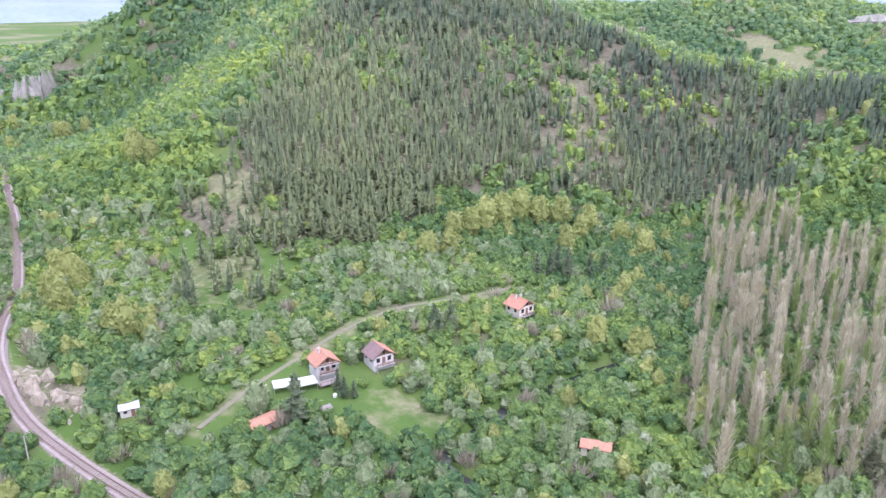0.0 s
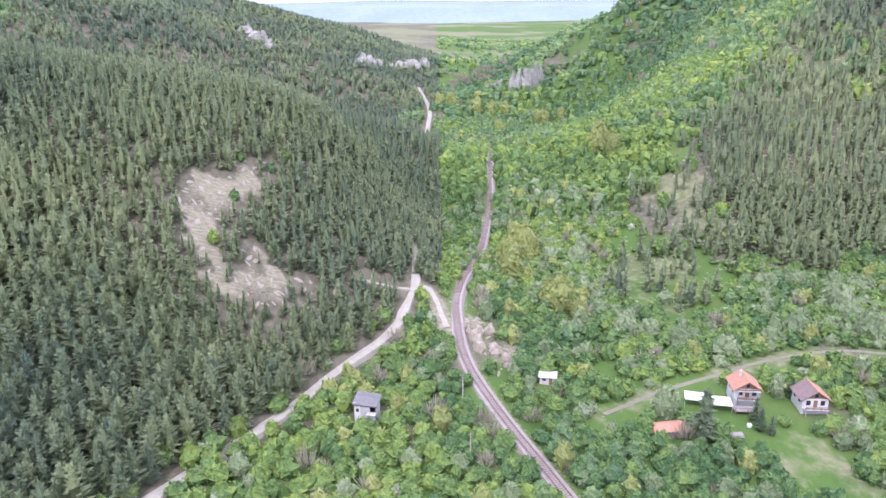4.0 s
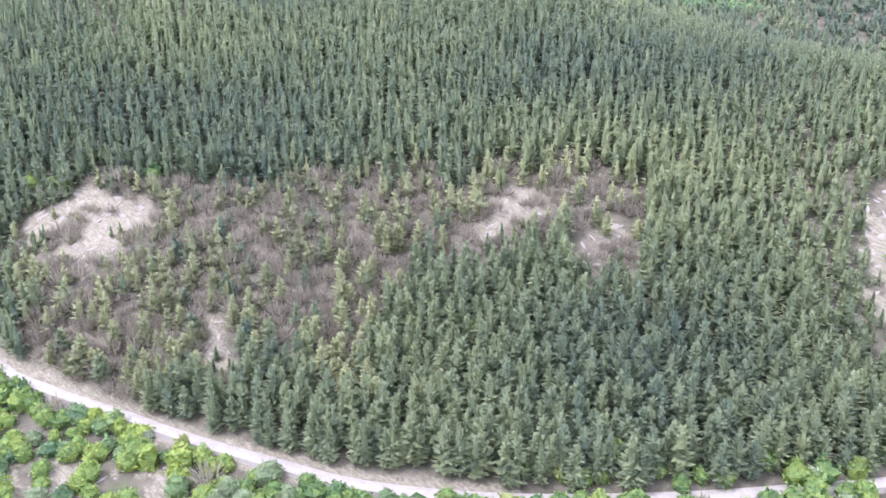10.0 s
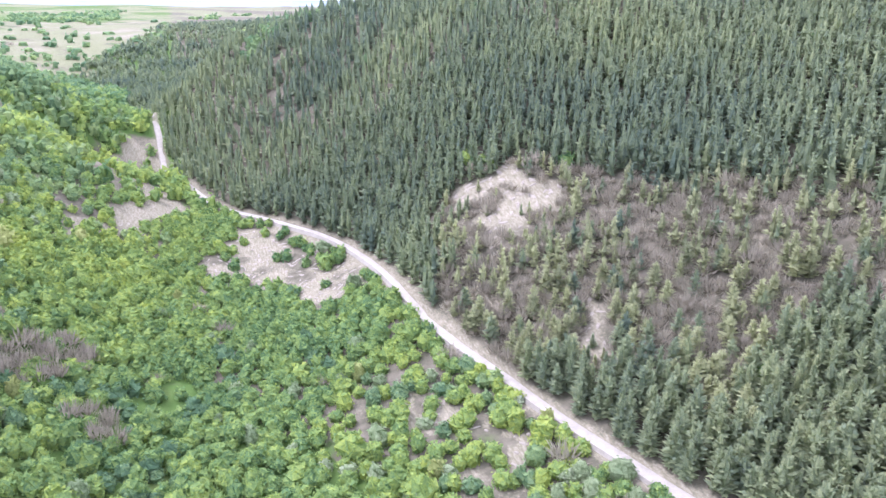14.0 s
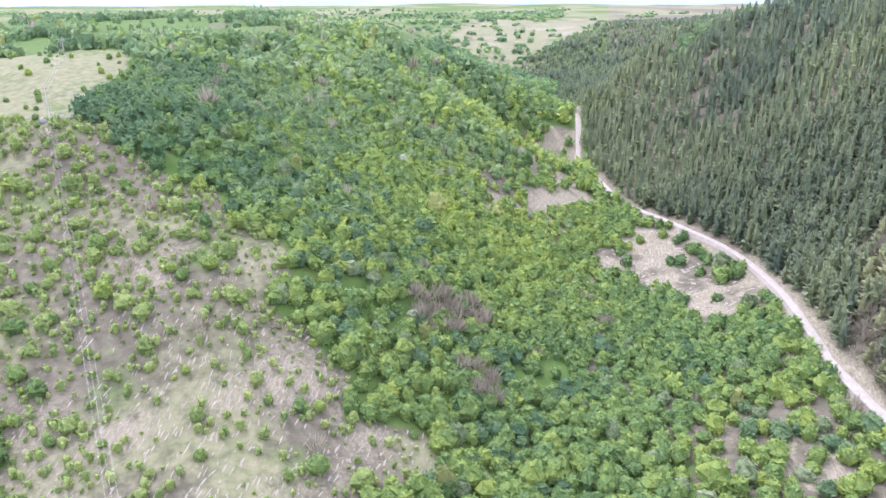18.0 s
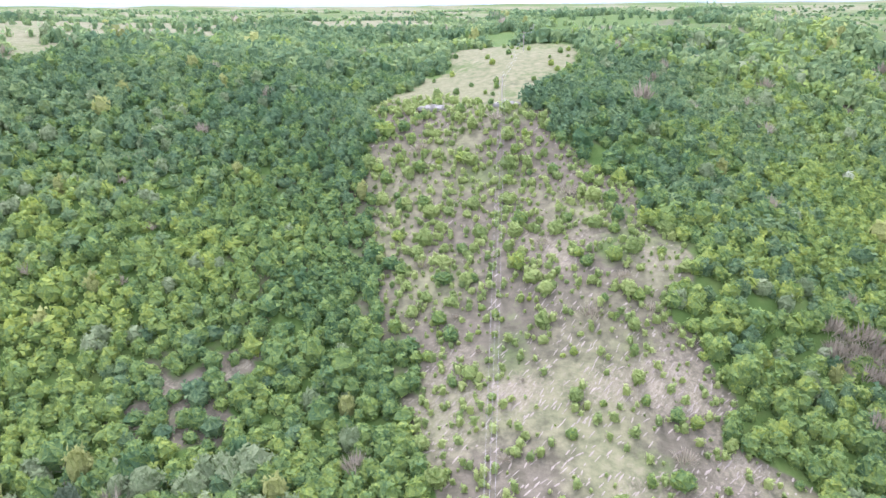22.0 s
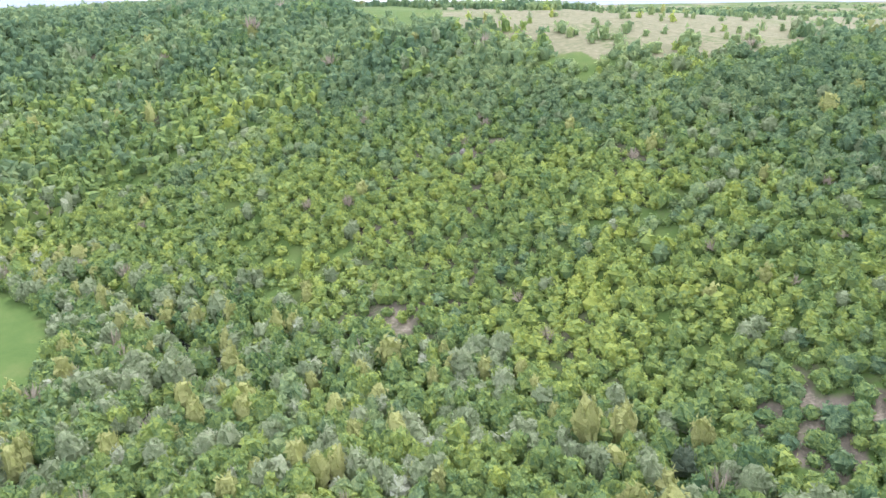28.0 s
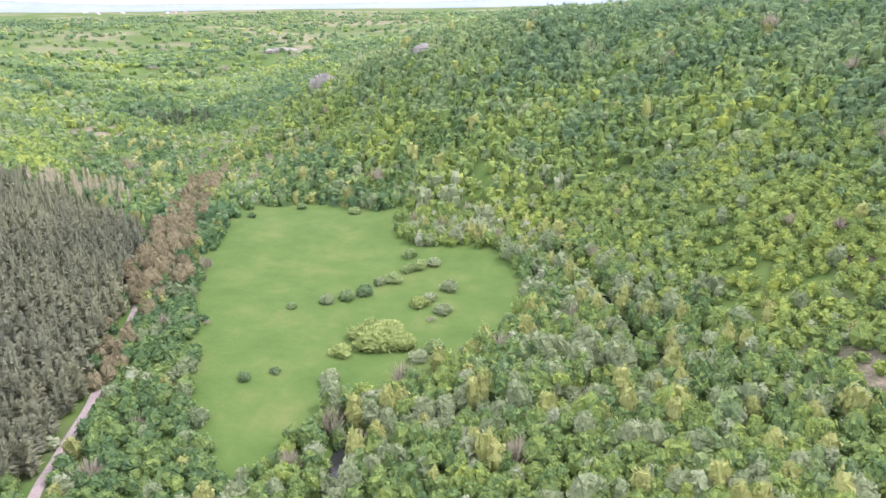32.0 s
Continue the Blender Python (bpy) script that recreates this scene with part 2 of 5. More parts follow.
_b.inputs["Strength"].default_value, _b.inputs["Distance"].default_value = 0.12, 0.1
_l.new(_w.outputs["Fac"], _b.inputs["Height"])
_l.new(_b.outputs["Normal"], _p.inputs["Normal"])

# ---- the land: hillsides as ribs from foot to crest, joined by a smooth surface ----
VALLEY_FLOOR = [(-31, 167, 2), (-79, 159, 0), (35, 144, -2), (2, 147, -4), (23, 207, 3), (80, 130, 0), (-107, 159, 5), (-181, 322, 2), (-275, 448, 3), (-279, 607, 4), (-484, 654, 6), (-827, 1192, 10), (-117, 300, 8), (-501, 740, 8), (-349, 704, 6), (-1516, 2236, 12), (-332, -426, 12), (-226, -341, 2), (-163, -195, 0), (-155, -155, 0), (-106, -95, -2), (-396, -560, 9), (-474, -683, 12)]
MEADOW_FLOOR = [(176, 53, 0), (314, 113, 1), (138, 43, -3), (135, 104, 2), (188, 3, -2), (215, 160, 8), (417, 258, 4), (533, 373, 10), (340, 259, 14), (570, 214, 4)]
SPUR = [(-102, 270, 5), (-103, 334, 30), (-100, 413, 55), (-99, 495, 80), (-99, 592, 107), (33, 679, 127), (-315, 736, 96), (-429, 848, 73), (-557, 890, 27), (-286, 693, 107), (-369, 710, 64), (-371, 664, 34), (-403, 714, 26)]
NORTH_HILL = [(-20, 283, 3, -33, 525, 105), (28, 298, 3, 45, 521, 97), (84, 328, 6, 121, 506, 79), (136, 325, 8, 182, 461, 63), (146, 245, 8, 205, 370, 56)]
HOLLOWS = [(162, 671, 54), (239, 600, 35), (275, 492, 32), (-399, 55, 107), (-327, 207, 51), (-283, 294, 29), (-449, -468, 60), (-386, -472, 19), (686, 204, 24)]
FAR_HILLS = [(250, 696, 31), (292, 830, 74), (322, 926, 108), (338, 658, 34), (395, 786, 74), (436, 878, 106), (277, 1013, 106), (-519, 148, 51), (-729, 216, 101), (-520, 300, 24), (-760, 444, 104), (-539, 478, 3), (-750, 662, 71), (-962, 798, 115), (-545, 652, 20), (-778, 1042, 18), (-941, 1037, 71), (-1176, 760, 128), (-556, -831, 20), (-724, -1199, 61), (-846, -987, 72), (-860, -1581, 89), (995, 468, 3), (1314, 723, 25), (1230, 420, 44), (1548, 403, 59), (1966, 987, 81)]
WEST_SLOPE = [(-152, -60, 6, -333, -99, 98), (-118, 14, 4, -310, 43, 101), (-118, 84, 5, -234, 148, 71), (-122, 131, 5, -200, 207, 54), (-175, 227, 5, -227, 287, 37), (-145, -66, 6, -320, -143, 102), (-203, -160, 8, -361, -268, 94), (-226, -249, 10, -346, -359, 78), (-255, -320, 10, -311, -379, 42)]
SOUTH_RIDGE = [(-39, -120, 6, -61, -186, 35), (-56, -119, 0, -179, -394, 81), (-96, -143, 0, -238, -378, 55), (-4, -121, 8, 2, -254, 64), (22, -134, 4, 52, -296, 63)]
PLATEAU = [(-12, -265, 67), (-38, -418, 82), (17, -330, 75), (-9, -450, 80), (-95, -470, 88), (-197, -567, 89), (-288, -638, 83), (-360, -658, 58), (98, -408, 73), (496, -727, 84), (234, -972, 87), (629, -712, 84), (621, -323, 93), (785, -155, 95), (678, -175, 99), (799, -36, 87), (796, 83, 62)]
EAST_SLOPE = [(67, -120, 3, 132, -263, 74), (98, -106, 2, 190, -239, 75), (94, -119, 2, 208, -238, 76), (149, -92, 2, 316, -196, 85), (221, -50, 2, 432, -115, 90), (300, -6, 2, 524, -36, 92), (303, 7, 2, 500, 14, 85), (382, 72, 2, 542, 99, 70), (496, 150, 2, 590, 175, 41)]


def rib_points():
    pts = []
    for hill in (NORTH_HILL, WEST_SLOPE, SOUTH_RIDGE, EAST_SLOPE):
        for fx, fy, fz, cx, cy, cz in hill:
            n = max(2, int(math.hypot(cx - fx, cy - fy) / 55))
            for k in range(n + 1):
                u = k / n
                pts.append((fx + u * (cx - fx), fy + u * (cy - fy), fz + u * (cz - fz)))
    for line in (VALLEY_FLOOR, MEADOW_FLOOR, SPUR, PLATEAU, FAR_HILLS, HOLLOWS):
        pts.extend(line)
    pts += [(197, 226, 18), (394, 453, 70), (656, 755, 60), (0, 0, -2), (-52, 30, 0), (-30, -52, 0), (61, -35, -2), (58, 69, 0)]
    for k in range(12):          # the plain and the hills on the horizon
        a = radians(30 * k)
        north_west = math.cos(a - radians(80))
        south_east = (0, 0, 0, 0, 0.6, 1, 1, 1, 1, 1, 0.7, 0.2)[k]
        pts.append((-2600 * math.sin(a), 2600 * math.cos(a), 72 - 54 * (k == 1) - 28 * (k == 0) + 36 * south_east))
        pts.append((-4900 * math.sin(a), 4900 * math.cos(a), 80 + 14 * north_west + 78 * south_east))
    return np.array(pts, float)


LAND = rib_points()
SOFT = 22.0


def kernel(d2):
    return np.sqrt(d2 + SOFT * SOFT)


def solve_land():
    d2 = ((LAND[:, None, :2] - LAND[None, :, :2]) ** 2).sum(2)
    n = len(LAND)
    m = np.zeros((n + 1, n + 1))
    m[:n, :n] = kernel(d2) - 6.0 * np.eye(n)
    m[:n, n] = m[n, :n] = 1
    return np.linalg.solve(m, np.append(LAND[:, 2], 0))


WEIGHTS = solve_land()


def lattice(ix, iy, seed):
    v = np.sin(ix * 127.1 + iy * 311.7 + seed * 74.7) * 43758.5453
    return v - np.floor(v)


def ripple(x, y, size, seed=0):
    """Smooth noise from -1 to 1 with hills of about that size in metres."""
    u, v = x / size, y / size
    iu, iv = np.floor(u), np.floor(v)
    fu, fv = u - iu, v - iv
    fu, fv = fu * fu * (3 - 2 * fu), fv * fv * (3 - 2 * fv)
    a = lattice(iu, iv, seed) * (1 - fu) + lattice(iu + 1, iv, seed) * fu
    b = lattice(iu, iv + 1, seed) * (1 - fu) + lattice(iu + 1, iv + 1, seed) * fu
    return (a * (1 - fv) + b * fv) * 2 - 1


def height(x, y):
    """The ground's height at arrays x, y."""
    x, y = np.asarray(x, float), np.asarray(y, float)
    flat_x, flat_y = x.ravel(), y.ravel()
    out = np.empty(len(flat_x))
    for i in range(0, len(flat_x), 20000):
        gx, gy = flat_x[i:i + 20000, None], flat_y[i:i + 20000, None]
        d2 = (gx - LAND[None, :, 0]) ** 2 + (gy - LAND[None, :, 1]) ** 2
        out[i:i + 20000] = kernel(d2) @ WEIGHTS[:-1] + WEIGHTS[-1]
    far = np.hypot(flat_x, flat_y)
    rough = np.clip((out - 6) / 25, 0.15, 1) * np.clip((far - 60) / 100, 0, 1)
    out += rough * (1.6 * ripple(flat_x, flat_y, 42, 1) + 0.7 * ripple(flat_x, flat_y, 15, 2) + 0.25 * ripple(flat_x, flat_y, 5, 3))
    out += np.clip((far - 900) / 1500, 0, 1) * 10 * ripple(flat_x, flat_y, 420, 4)
    return out.reshape(x.shape)

# ---- what grows where: outlines in plan ----
ROAD_LINE = [(-161, 202), (-150, 190), (-141, 179), (-133, 169), (-130, 162), (-126, 154), (-123, 146), (-122, 122), (-119, 105), (-117, 82), (-115, 50), (-117, 18), (-123, -12), (-133, -35), (-149, -69), (-163, -101), (-205, -161), (-218, -210), (-226, -262), (-249, -313), (-268, -340), (-292, -374), (-350, -470), (-422, -565)]
FAR_ROAD_LINE = [(-345, 452), (-381, 504), (-413, 550), (-443, 593), (-485, 642), (-540, 700)]
RAIL_LINE = [(-20, 100), (-45, 114), (-65, 127), (-88, 142), (-102, 152), (-113, 164), (-124, 180), (-145, 222), (-178, 285), (-214, 343), (-289, 467)]
RIVER_LINE = [(280, -10), (262, -22), (208, -36), (194, -44), (181, -20), (169, -12), (160, 15), (147, 41), (126, 40), (90, 60), (50, 95), (20, 122), (-1, 143), (6, 152), (20, 167), (60, 190)]
TRACK_LINE = [(100, 92), (114, 99), (126, 102), (134, 104), (147, 107), (165, 113), (196, 123), (246, 140), (313, 160), (378, 184)]
LANE_LINE = [(-60, 152), (-52, 169), (-43, 184), (-33, 202), (-18, 221), (-5, 228), (11, 235), (24, 243), (40, 243)]
SPUR_ROAD = [(-133, 170), (-130, 172), (-125, 169), (-119, 164), (-114, 160)]
SPUR_LEFT = [(-143, 152), (-140, 156), (-137, 159), (-132, 165)]
SCRUB_NORTH = [(-566, 724), (-581, 794), (-610, 860), (-480, 810), (-455, 785), (-468, 744), (-512, 733), (-533, 703)]
MEADOW = [(125, 62), (139, 76), (181, 97), (245, 119), (332, 146), (359, 135), (367, 113), (345, 68), (300, 52), (293, 16), (267, 1), (235, -2), (207, 11), (186, 21), (170, 33), (154, 51), (134, 57)]
LAWN = [(-36, 168), (-22, 171), (-10, 170), (-2, 159), (-2, 150), (-12, 151), (-21, 157), (-32, 158)]
BARE_SLOPE = [(15, -118), (19, -138), (25, -157), (34, -179), (45, -208), (50, -245), (58, -279), (33, -286), (4, -264), (-7, -258), (-14, -235), (-28, -223), (-38, -202), (-44, -179), (-41, -161), (-44, -152), (-51, -149), (-46, -134), (-63, -131), (-58, -120), (-40, -110), (-10, -106)]
TOP_MEADOW = [(58, -280), (38, -324), (33, -371), (-2, -409), (-33, -367), (-22, -311), (-5, -264), (25, -266)]
PLATEAU_MEADOW = [(335, -205), (290, -208), (240, -228), (205, -245), (185, -262), (188, -300), (200, -390), (170, -520), (60, -540), (100, -900), (700, -900), (760, -520), (500, -300)]
SPARSE_WEST = [(-189, -114), (-221, -117), (-230, -98), (-224, -69), (-220, -34), (-209, 1), (-218, 24), (-214, 39), (-201, 58), (-189, 66), (-175, 64), (-163, 50), (-171, 39), (-187, 27), (-181, 11), (-180, -3), (-168, -11), (-153, -16), (-157, -37), (-150, -55), (-152, -72), (-163, -95)]
SCARS = [
    [(-222, -113), (-229, -106), (-220, -95), (-220, -84), (-207, -79), (-200, -89), (-191, -95), (-200, -101), (-210, -99), (-210, -110), (-209, -120), (-196, -120), (-204, -125), (-212, -121)],
    [(-212, 27), (-210, 36), (-198, 38), (-186, 37), (-186, 26), (-194, 26), (-188, 20), (-189, 16), (-196, 17), (-201, 23)],
    [(-188, 115), (-189, 141), (-189, 160), (-185, 163), (-178, 144), (-177, 134), (-168, 118), (-172, 114), (-183, 124)],
    [(-165, 115), (-164, 126), (-155, 134), (-145, 147), (-144, 141), (-151, 114), (-158, 111)],
    [(-114, 173), (-112, 177), (-97, 168), (-87, 162), (-88, 152), (-100, 154), (-107, 161)],
    [(-211, -228), (-214, -205), (-208, -188), (-188, -145), (-172, -136), (-169, -146), (-178, -167), (-180, -186), (-177, -205)],
    [(-177, -59), (-172, -51), (-169, -44), (-161, -49), (-164, -59), (-170, -56)],
    [(-186, 52), (-179, 61), (-172, 48), (-174, 40), (-181, 45)],
    [(-136, -86), (-141, -81), (-136, -74), (-132, -63), (-130, -52), (-123, -51), (-129, -65), (-131, -78)],
    [(-157, -237), (-178, -253), (-220, -269), (-195, -246), (-166, -233)],
    [(-259, -374), (-272, -366), (-255, -345), (-248, -352)],
    [(93, 442), (103, 437), (97, 422), (88, 432)],
]
THIN_WOOD = [
    [(86, -132), (83, -146), (73, -151), (62, -150), (57, -138), (71, -129)],
    [(244, -143), (216, -159), (214, -147), (228, -139)],
    [(192, -78), (203, -91), (177, -93), (169, -85)],
    [(-140, -105), (-120, -45), (-105, -60), (-118, -110)],
    [(-150, -266), (-191, -308), (-267, -374), (-283, -366), (-248, -311), (-211, -255), (-177, -229), (-141, -229)],
]
OPEN_HILLS = [
    [(309, 824), (361, 802), (380, 714), (357, 647), (314, 710)],
    [(553, 386), (586, 347), (538, 310), (446, 307)],
    [(-602, -1146), (-682, -1295), (-937, -1599), (-984, -1402), (-1243, -1469), (-869, -1042), (-632, -916), (-552, -827), (-518, -844), (-538, -954)],
    [(1150, 380), (1290, 470), (1330, 400), (1220, 340)],
]
PINES_NORTH = [(-108, 288), (-101, 348), (-104, 388), (-99, 475), (-86, 563), (-40, 590), (60, 580), (106, 509), (159, 455), (183, 434), (240, 390), (196, 300), (186, 339), (179, 371), (159, 328), (147, 310), (121, 328), (100, 326), (74, 333), (42, 341), (12, 325), (-21, 298), (-38, 273), (-60, 274)]
SPARSE_NORTH = [(-98, 237), (-107, 278), (-108, 303), (-109, 326), (-118, 359), (-101, 361), (-90, 323), (-64, 285), (-52, 242), (-68, 217)]
BROWN_NORTH = [(67, 447), (98, 467), (112, 446), (95, 395), (70, 340), (48, 343), (49, 377)]
MIXED_NORTH = [(-99, 475), (-60, 480), (-10, 455), (-15, 395), (-55, 420), (-85, 400), (-103, 385)]
BROWN_THICKETS = [[(-79, -171), (-94, -182), (-101, -174), (-93, -161), (-80, -158)], [(-81, -148), (-98, -146), (-91, -133), (-81, -134)]]
BLOSSOM = [(-124, -119), (-143, -90), (-120, -67), (-101, -87)]
GROVE_SOUTH = [(-573, -858), (-632, -916), (-836, -988), (-770, -901), (-655, -810), (-526, -715), (-521, -774)]
FIELDS = [(42, -620), (65, -551), (168, -522), (290, -500), (345, -560), (620, -1250), (1263, -1916), (600, -2400), (-100, -2000), (-40, -900)]
EAST_FLOOR = [(420, 75), (324, 18), (257, -28), (186, -74), (150, -97), (124, -109), (97, -120), (50, -124), (20, -105), (60, 10), (150, 62), (330, 50)]
POPLARS = [(111, 297), (125, 325), (149, 298), (133, 252), (158, 242), (101, 142), (83, 125), (44, 128), (49, 145), (74, 191), (94, 235)]
PINES_EAST = [(330, 262), (273, 165), (231, 140), (176, 121), (117, 101), (90, 130), (180, 230), (260, 290)]


def inside(x, y, outline):
    hit = np.zeros(np.shape(x), bool)
    for (ax, ay), (bx, by) in zip(outline, outline[1:] + outline[:1]):
        if ay != by:
            hit ^= ((ay > y) != (by > y)) & (x < (bx - ax) * (y - ay) / (by - ay) + ax)
    return hit


def within(x, y, outline, wobble=3.5):
    """The same with an uneven edge."""
    x, y = np.asarray(x, float), np.asarray(y, float)
    far = 1 + np.hypot(x, y) / 400
    pad = far * wobble * 1.7
    xs, ys = [p[0] for p in outline], [p[1] for p in outline]
    close = (x > min(xs) - pad) & (x < max(xs) + pad) & (y > min(ys) - pad) & (y < max(ys) + pad)
    hit = np.zeros(x.shape, bool)
    x, y, far = x[close], y[close], far[close] * wobble
    hit[close] = inside(x + far * (ripple(x, y, 11, 91) + 0.6 * ripple(x, y, 4.5, 92)), y + far * (ripple(x, y, 11, 93) + 0.6 * ripple(x, y, 4.5, 94)), outline)
    return hit


def off_line(x, y, line):
    """Distance from arrays of points to a line in plan."""
    best = np.full(np.shape(x), 1e9)
    for (ax, ay), (bx, by) in zip(line, line[1:]):
        dx, dy = bx - ax, by - ay
        u = np.clip(((x - ax) * dx + (y - ay) * dy) / (dx * dx + dy * dy), 0, 1)
        best = np.minimum(best, np.hypot(x - ax - u * dx, y - ay - u * dy))
    return best


def curve_line(line, step):
    """Points along a smooth curve through a line's corners, about step metres apart."""
    p = np.array(line, float)
    p = np.vstack([2 * p[0] - p[1], p, 2 * p[-1] - p[-2]])
    made = []
    for a, b, c, d in zip(p, p[1:], p[2:], p[3:]):
        n = max(1, int(np.hypot(*(c - b)) / step))
        for k in range(n):
            u = k / n
            made.append(0.5 * (2 * b + (c - a) * u + (2 * a - 5 * b + 4 * c - d) * u * u + (3 * b - a - 3 * c + d) * u ** 3))
    made.append(p[-2])
    return np.array(made)


land_height = height


def height(x, y):
    """The ground with the river's bed cut into it."""
    x, y = np.asarray(x, float), np.asarray(y, float)
    d = off_line(x, y, RIVER_LINE)
    return land_height(x, y) - 2.4 * np.clip(1.7 - d / 3.2, 0, 1)


def link_mesh(name, verts, quads, material, smooth=False, normals=None, **values):
    """One mesh object from arrays of corners and four-sided faces; values: one number a face or corner."""
    me = bpy.data.meshes.new(name)
    v, f = np.asarray(verts, np.float32), np.asarray(quads, np.int32)
    me.vertices.add(len(v))
    me.vertices.foreach_set("co", v.ravel())
    me.loops.add(f.size)
    me.loops.foreach_set("vertex_index", f.ravel())
    me.polygons.add(len(f))
    me.polygons.foreach_set("loop_start", np.arange(0, f.size, f.shape[1], dtype=np.int32))
    me.polygons.foreach_set("use_smooth", np.full(len(f), smooth))
    for key, val in values.items():
        at = me.attributes.new(key, "FLOAT", "POINT" if len(val) == len(v) else "FACE")
        at.data.foreach_set("value", np.asarray(val, np.float32))
    if normals is not None:
        me.attributes.new("custom_normal", "FLOAT_VECTOR", "POINT").data.foreach_set("vector", np.asarray(normals, np.float32).ravel())
    me.update(calc_edges=True)
    me.materials.append(material)
    return new(name, me)


def build_ground():
    az = np.radians(np.arange(0, 360, 0.75))
    far = np.concatenate([[0.02, 15, 30, 45], np.geomspace(60, 4900, 235)])
    a, d = np.meshgrid(az, far, indexing="ij")
    x, y = 2.3 - d * np.sin(a), 1.1 + d * np.cos(a)
    z = height(x, y)
    n, m = a.shape
    i, j = np.meshgrid(np.arange(n), np.arange(m - 1), indexing="ij")
    k = (i + 1) % n
    quads = np.stack([i * m + j, i * m + j + 1, k * m + j + 1, k * m + j], -1).reshape(-1, 4)
    x, y = x.ravel(), y.ravel()
    dist = np.hypot(x, y)
    grass = 0.72 + 0.25 * ripple(x, y, 60, 11) + 0.25 * ripple(x, y, 17, 12)
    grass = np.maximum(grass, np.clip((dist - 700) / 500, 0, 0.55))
    open_grass = within(x, y, MEADOW, 2) | within(x, y, LAWN)
    grass = np.where(open_grass, 1.3, np.maximum(grass, 0))
    bearing = np.degrees(np.arctan2(-x, y)) % 360
    under_pines = ((bearing > 36) & (bearing < 140) & (x < -112)) | within(x, y, PINES_NORTH, 7) | within(x, y, BARE_SLOPE)
    grass = np.where(under_pines, 0.08 + 0.3 * ripple(x, y, 13, 23), grass)
    grass = np.where(within(x, y, BARE_SLOPE), 0.30 + 0.38 * ripple(x, y, 14, 27), grass)
    dry = np.where(within(x, y, TOP_MEADOW) | within(x, y, PLATEAU_MEADOW), 0.75 + 0.3 * ripple(x, y, 25, 13), 0)
    dry = np.maximum(dry, np.where(within(x, y, FIELDS, 8), 0.30 + 0.5 * ripple(x, y, 140, 28), 0))
    grass = np.where(within(x, y, FIELDS, 8), 0.9, grass)
    dry = np.maximum(dry, np.where(within(x, y, BROWN_NORTH, 7) | within(x, y, MIXED_NORTH, 7), 0.5 + 0.4 * ripple(x, y, 12, 29), 0))
    for hill in OPEN_HILLS:
        dry = np.maximum(dry, np.where(within(x, y, hill, 8), 0.7 + 0.3 * ripple(x, y, 30, 24), 0))
    dry = np.maximum(dry, np.where(within(x, y, SPARSE_NORTH), 0.45 + 0.4 * ripple(x, y, 20, 14), 0))
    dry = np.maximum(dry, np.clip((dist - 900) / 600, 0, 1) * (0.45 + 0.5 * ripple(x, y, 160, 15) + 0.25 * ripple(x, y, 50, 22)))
    dry = np.maximum(dry, np.where(within(x, y, LAWN), 0.46 + 0.35 * ripple(x, y, 9, 48), 0))
    dry = np.maximum(dry, np.clip(1.2 - off_line(x, y, LANE_LINE) / 9, 0, 1) * (0.48 + 0.4 * ripple(x, y, 8, 49)))
    dry = np.maximum(dry, np.where(within(x, y, BARE_SLOPE), 0.36 + 0.34 * ripple(x, y, 20, 21), 0))
    for thin in THIN_WOOD:
        grass = np.where(within(x, y, thin, 6), 0.25 + 0.4 * ripple(x, y, 8, 47), grass)
    for hill in OPEN_HILLS:
        grass = np.where(within(x, y, hill, 8), 0.2, grass)
    rock = np.where(within(x, y, BARE_SLOPE), 0.13 + 0.40 * np.clip(1.15 - np.hypot(x + 22, y + 128) / 62, 0, 1) + 0.30 * ripple(x, y, 12, 16) + 0.15 * ripple(x, y, 45, 17), 0)
    rock = np.maximum(rock, np.where(within(x, y, SPARSE_WEST), 0.34 + 0.36 * ripple(x, y, 10, 18), 0))
    for scar in SCARS:
        rock = np.maximum(rock, np.where(within(x, y, scar), 0.62 + 0.42 * ripple(x, y, 7, 19), 0))
    rock = np.maximum(rock, np.where(within(x, y, BROWN_NORTH, 7), 0.20 + 0.4 * ripple(x, y, 9, 25), 0))
    for hill in OPEN_HILLS:
        rock = np.maximum(rock, np.where(within(x, y, hill, 8), 0.34 + 0.4 * ripple(x, y, 40, 26), 0))
    for thin in THIN_WOOD:
        rock = np.maximum(rock, np.where(within(x, y, thin, 6), 0.42 + 0.3 * ripple(x, y, 9, 20), 0))
    rock = np.maximum(rock, np.clip(0.75 - off_line(x, y, LANE_LINE) / 4, 0, 0.45))
    rock = np.maximum(rock, np.clip(1.0 - off_line(x, y, SPUR_ROAD) / 5, 0, 0.95))
    rock = np.maximum(rock, np.clip(1.0 - off_line(x, y, RAIL_LINE) / 5, 0, 0.55))
    rock = np.maximum(rock, np.where(y < 20, np.clip(1.05 - off_line(x, y, ROAD_LINE) / 6, 0, 0.62), 0))
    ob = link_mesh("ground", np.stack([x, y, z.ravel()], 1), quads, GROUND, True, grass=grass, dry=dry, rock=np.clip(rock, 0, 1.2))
    return tagged(ob, "hilly ground of grass, soil and pale broken rock", "ground", kind="structure")


build_ground()


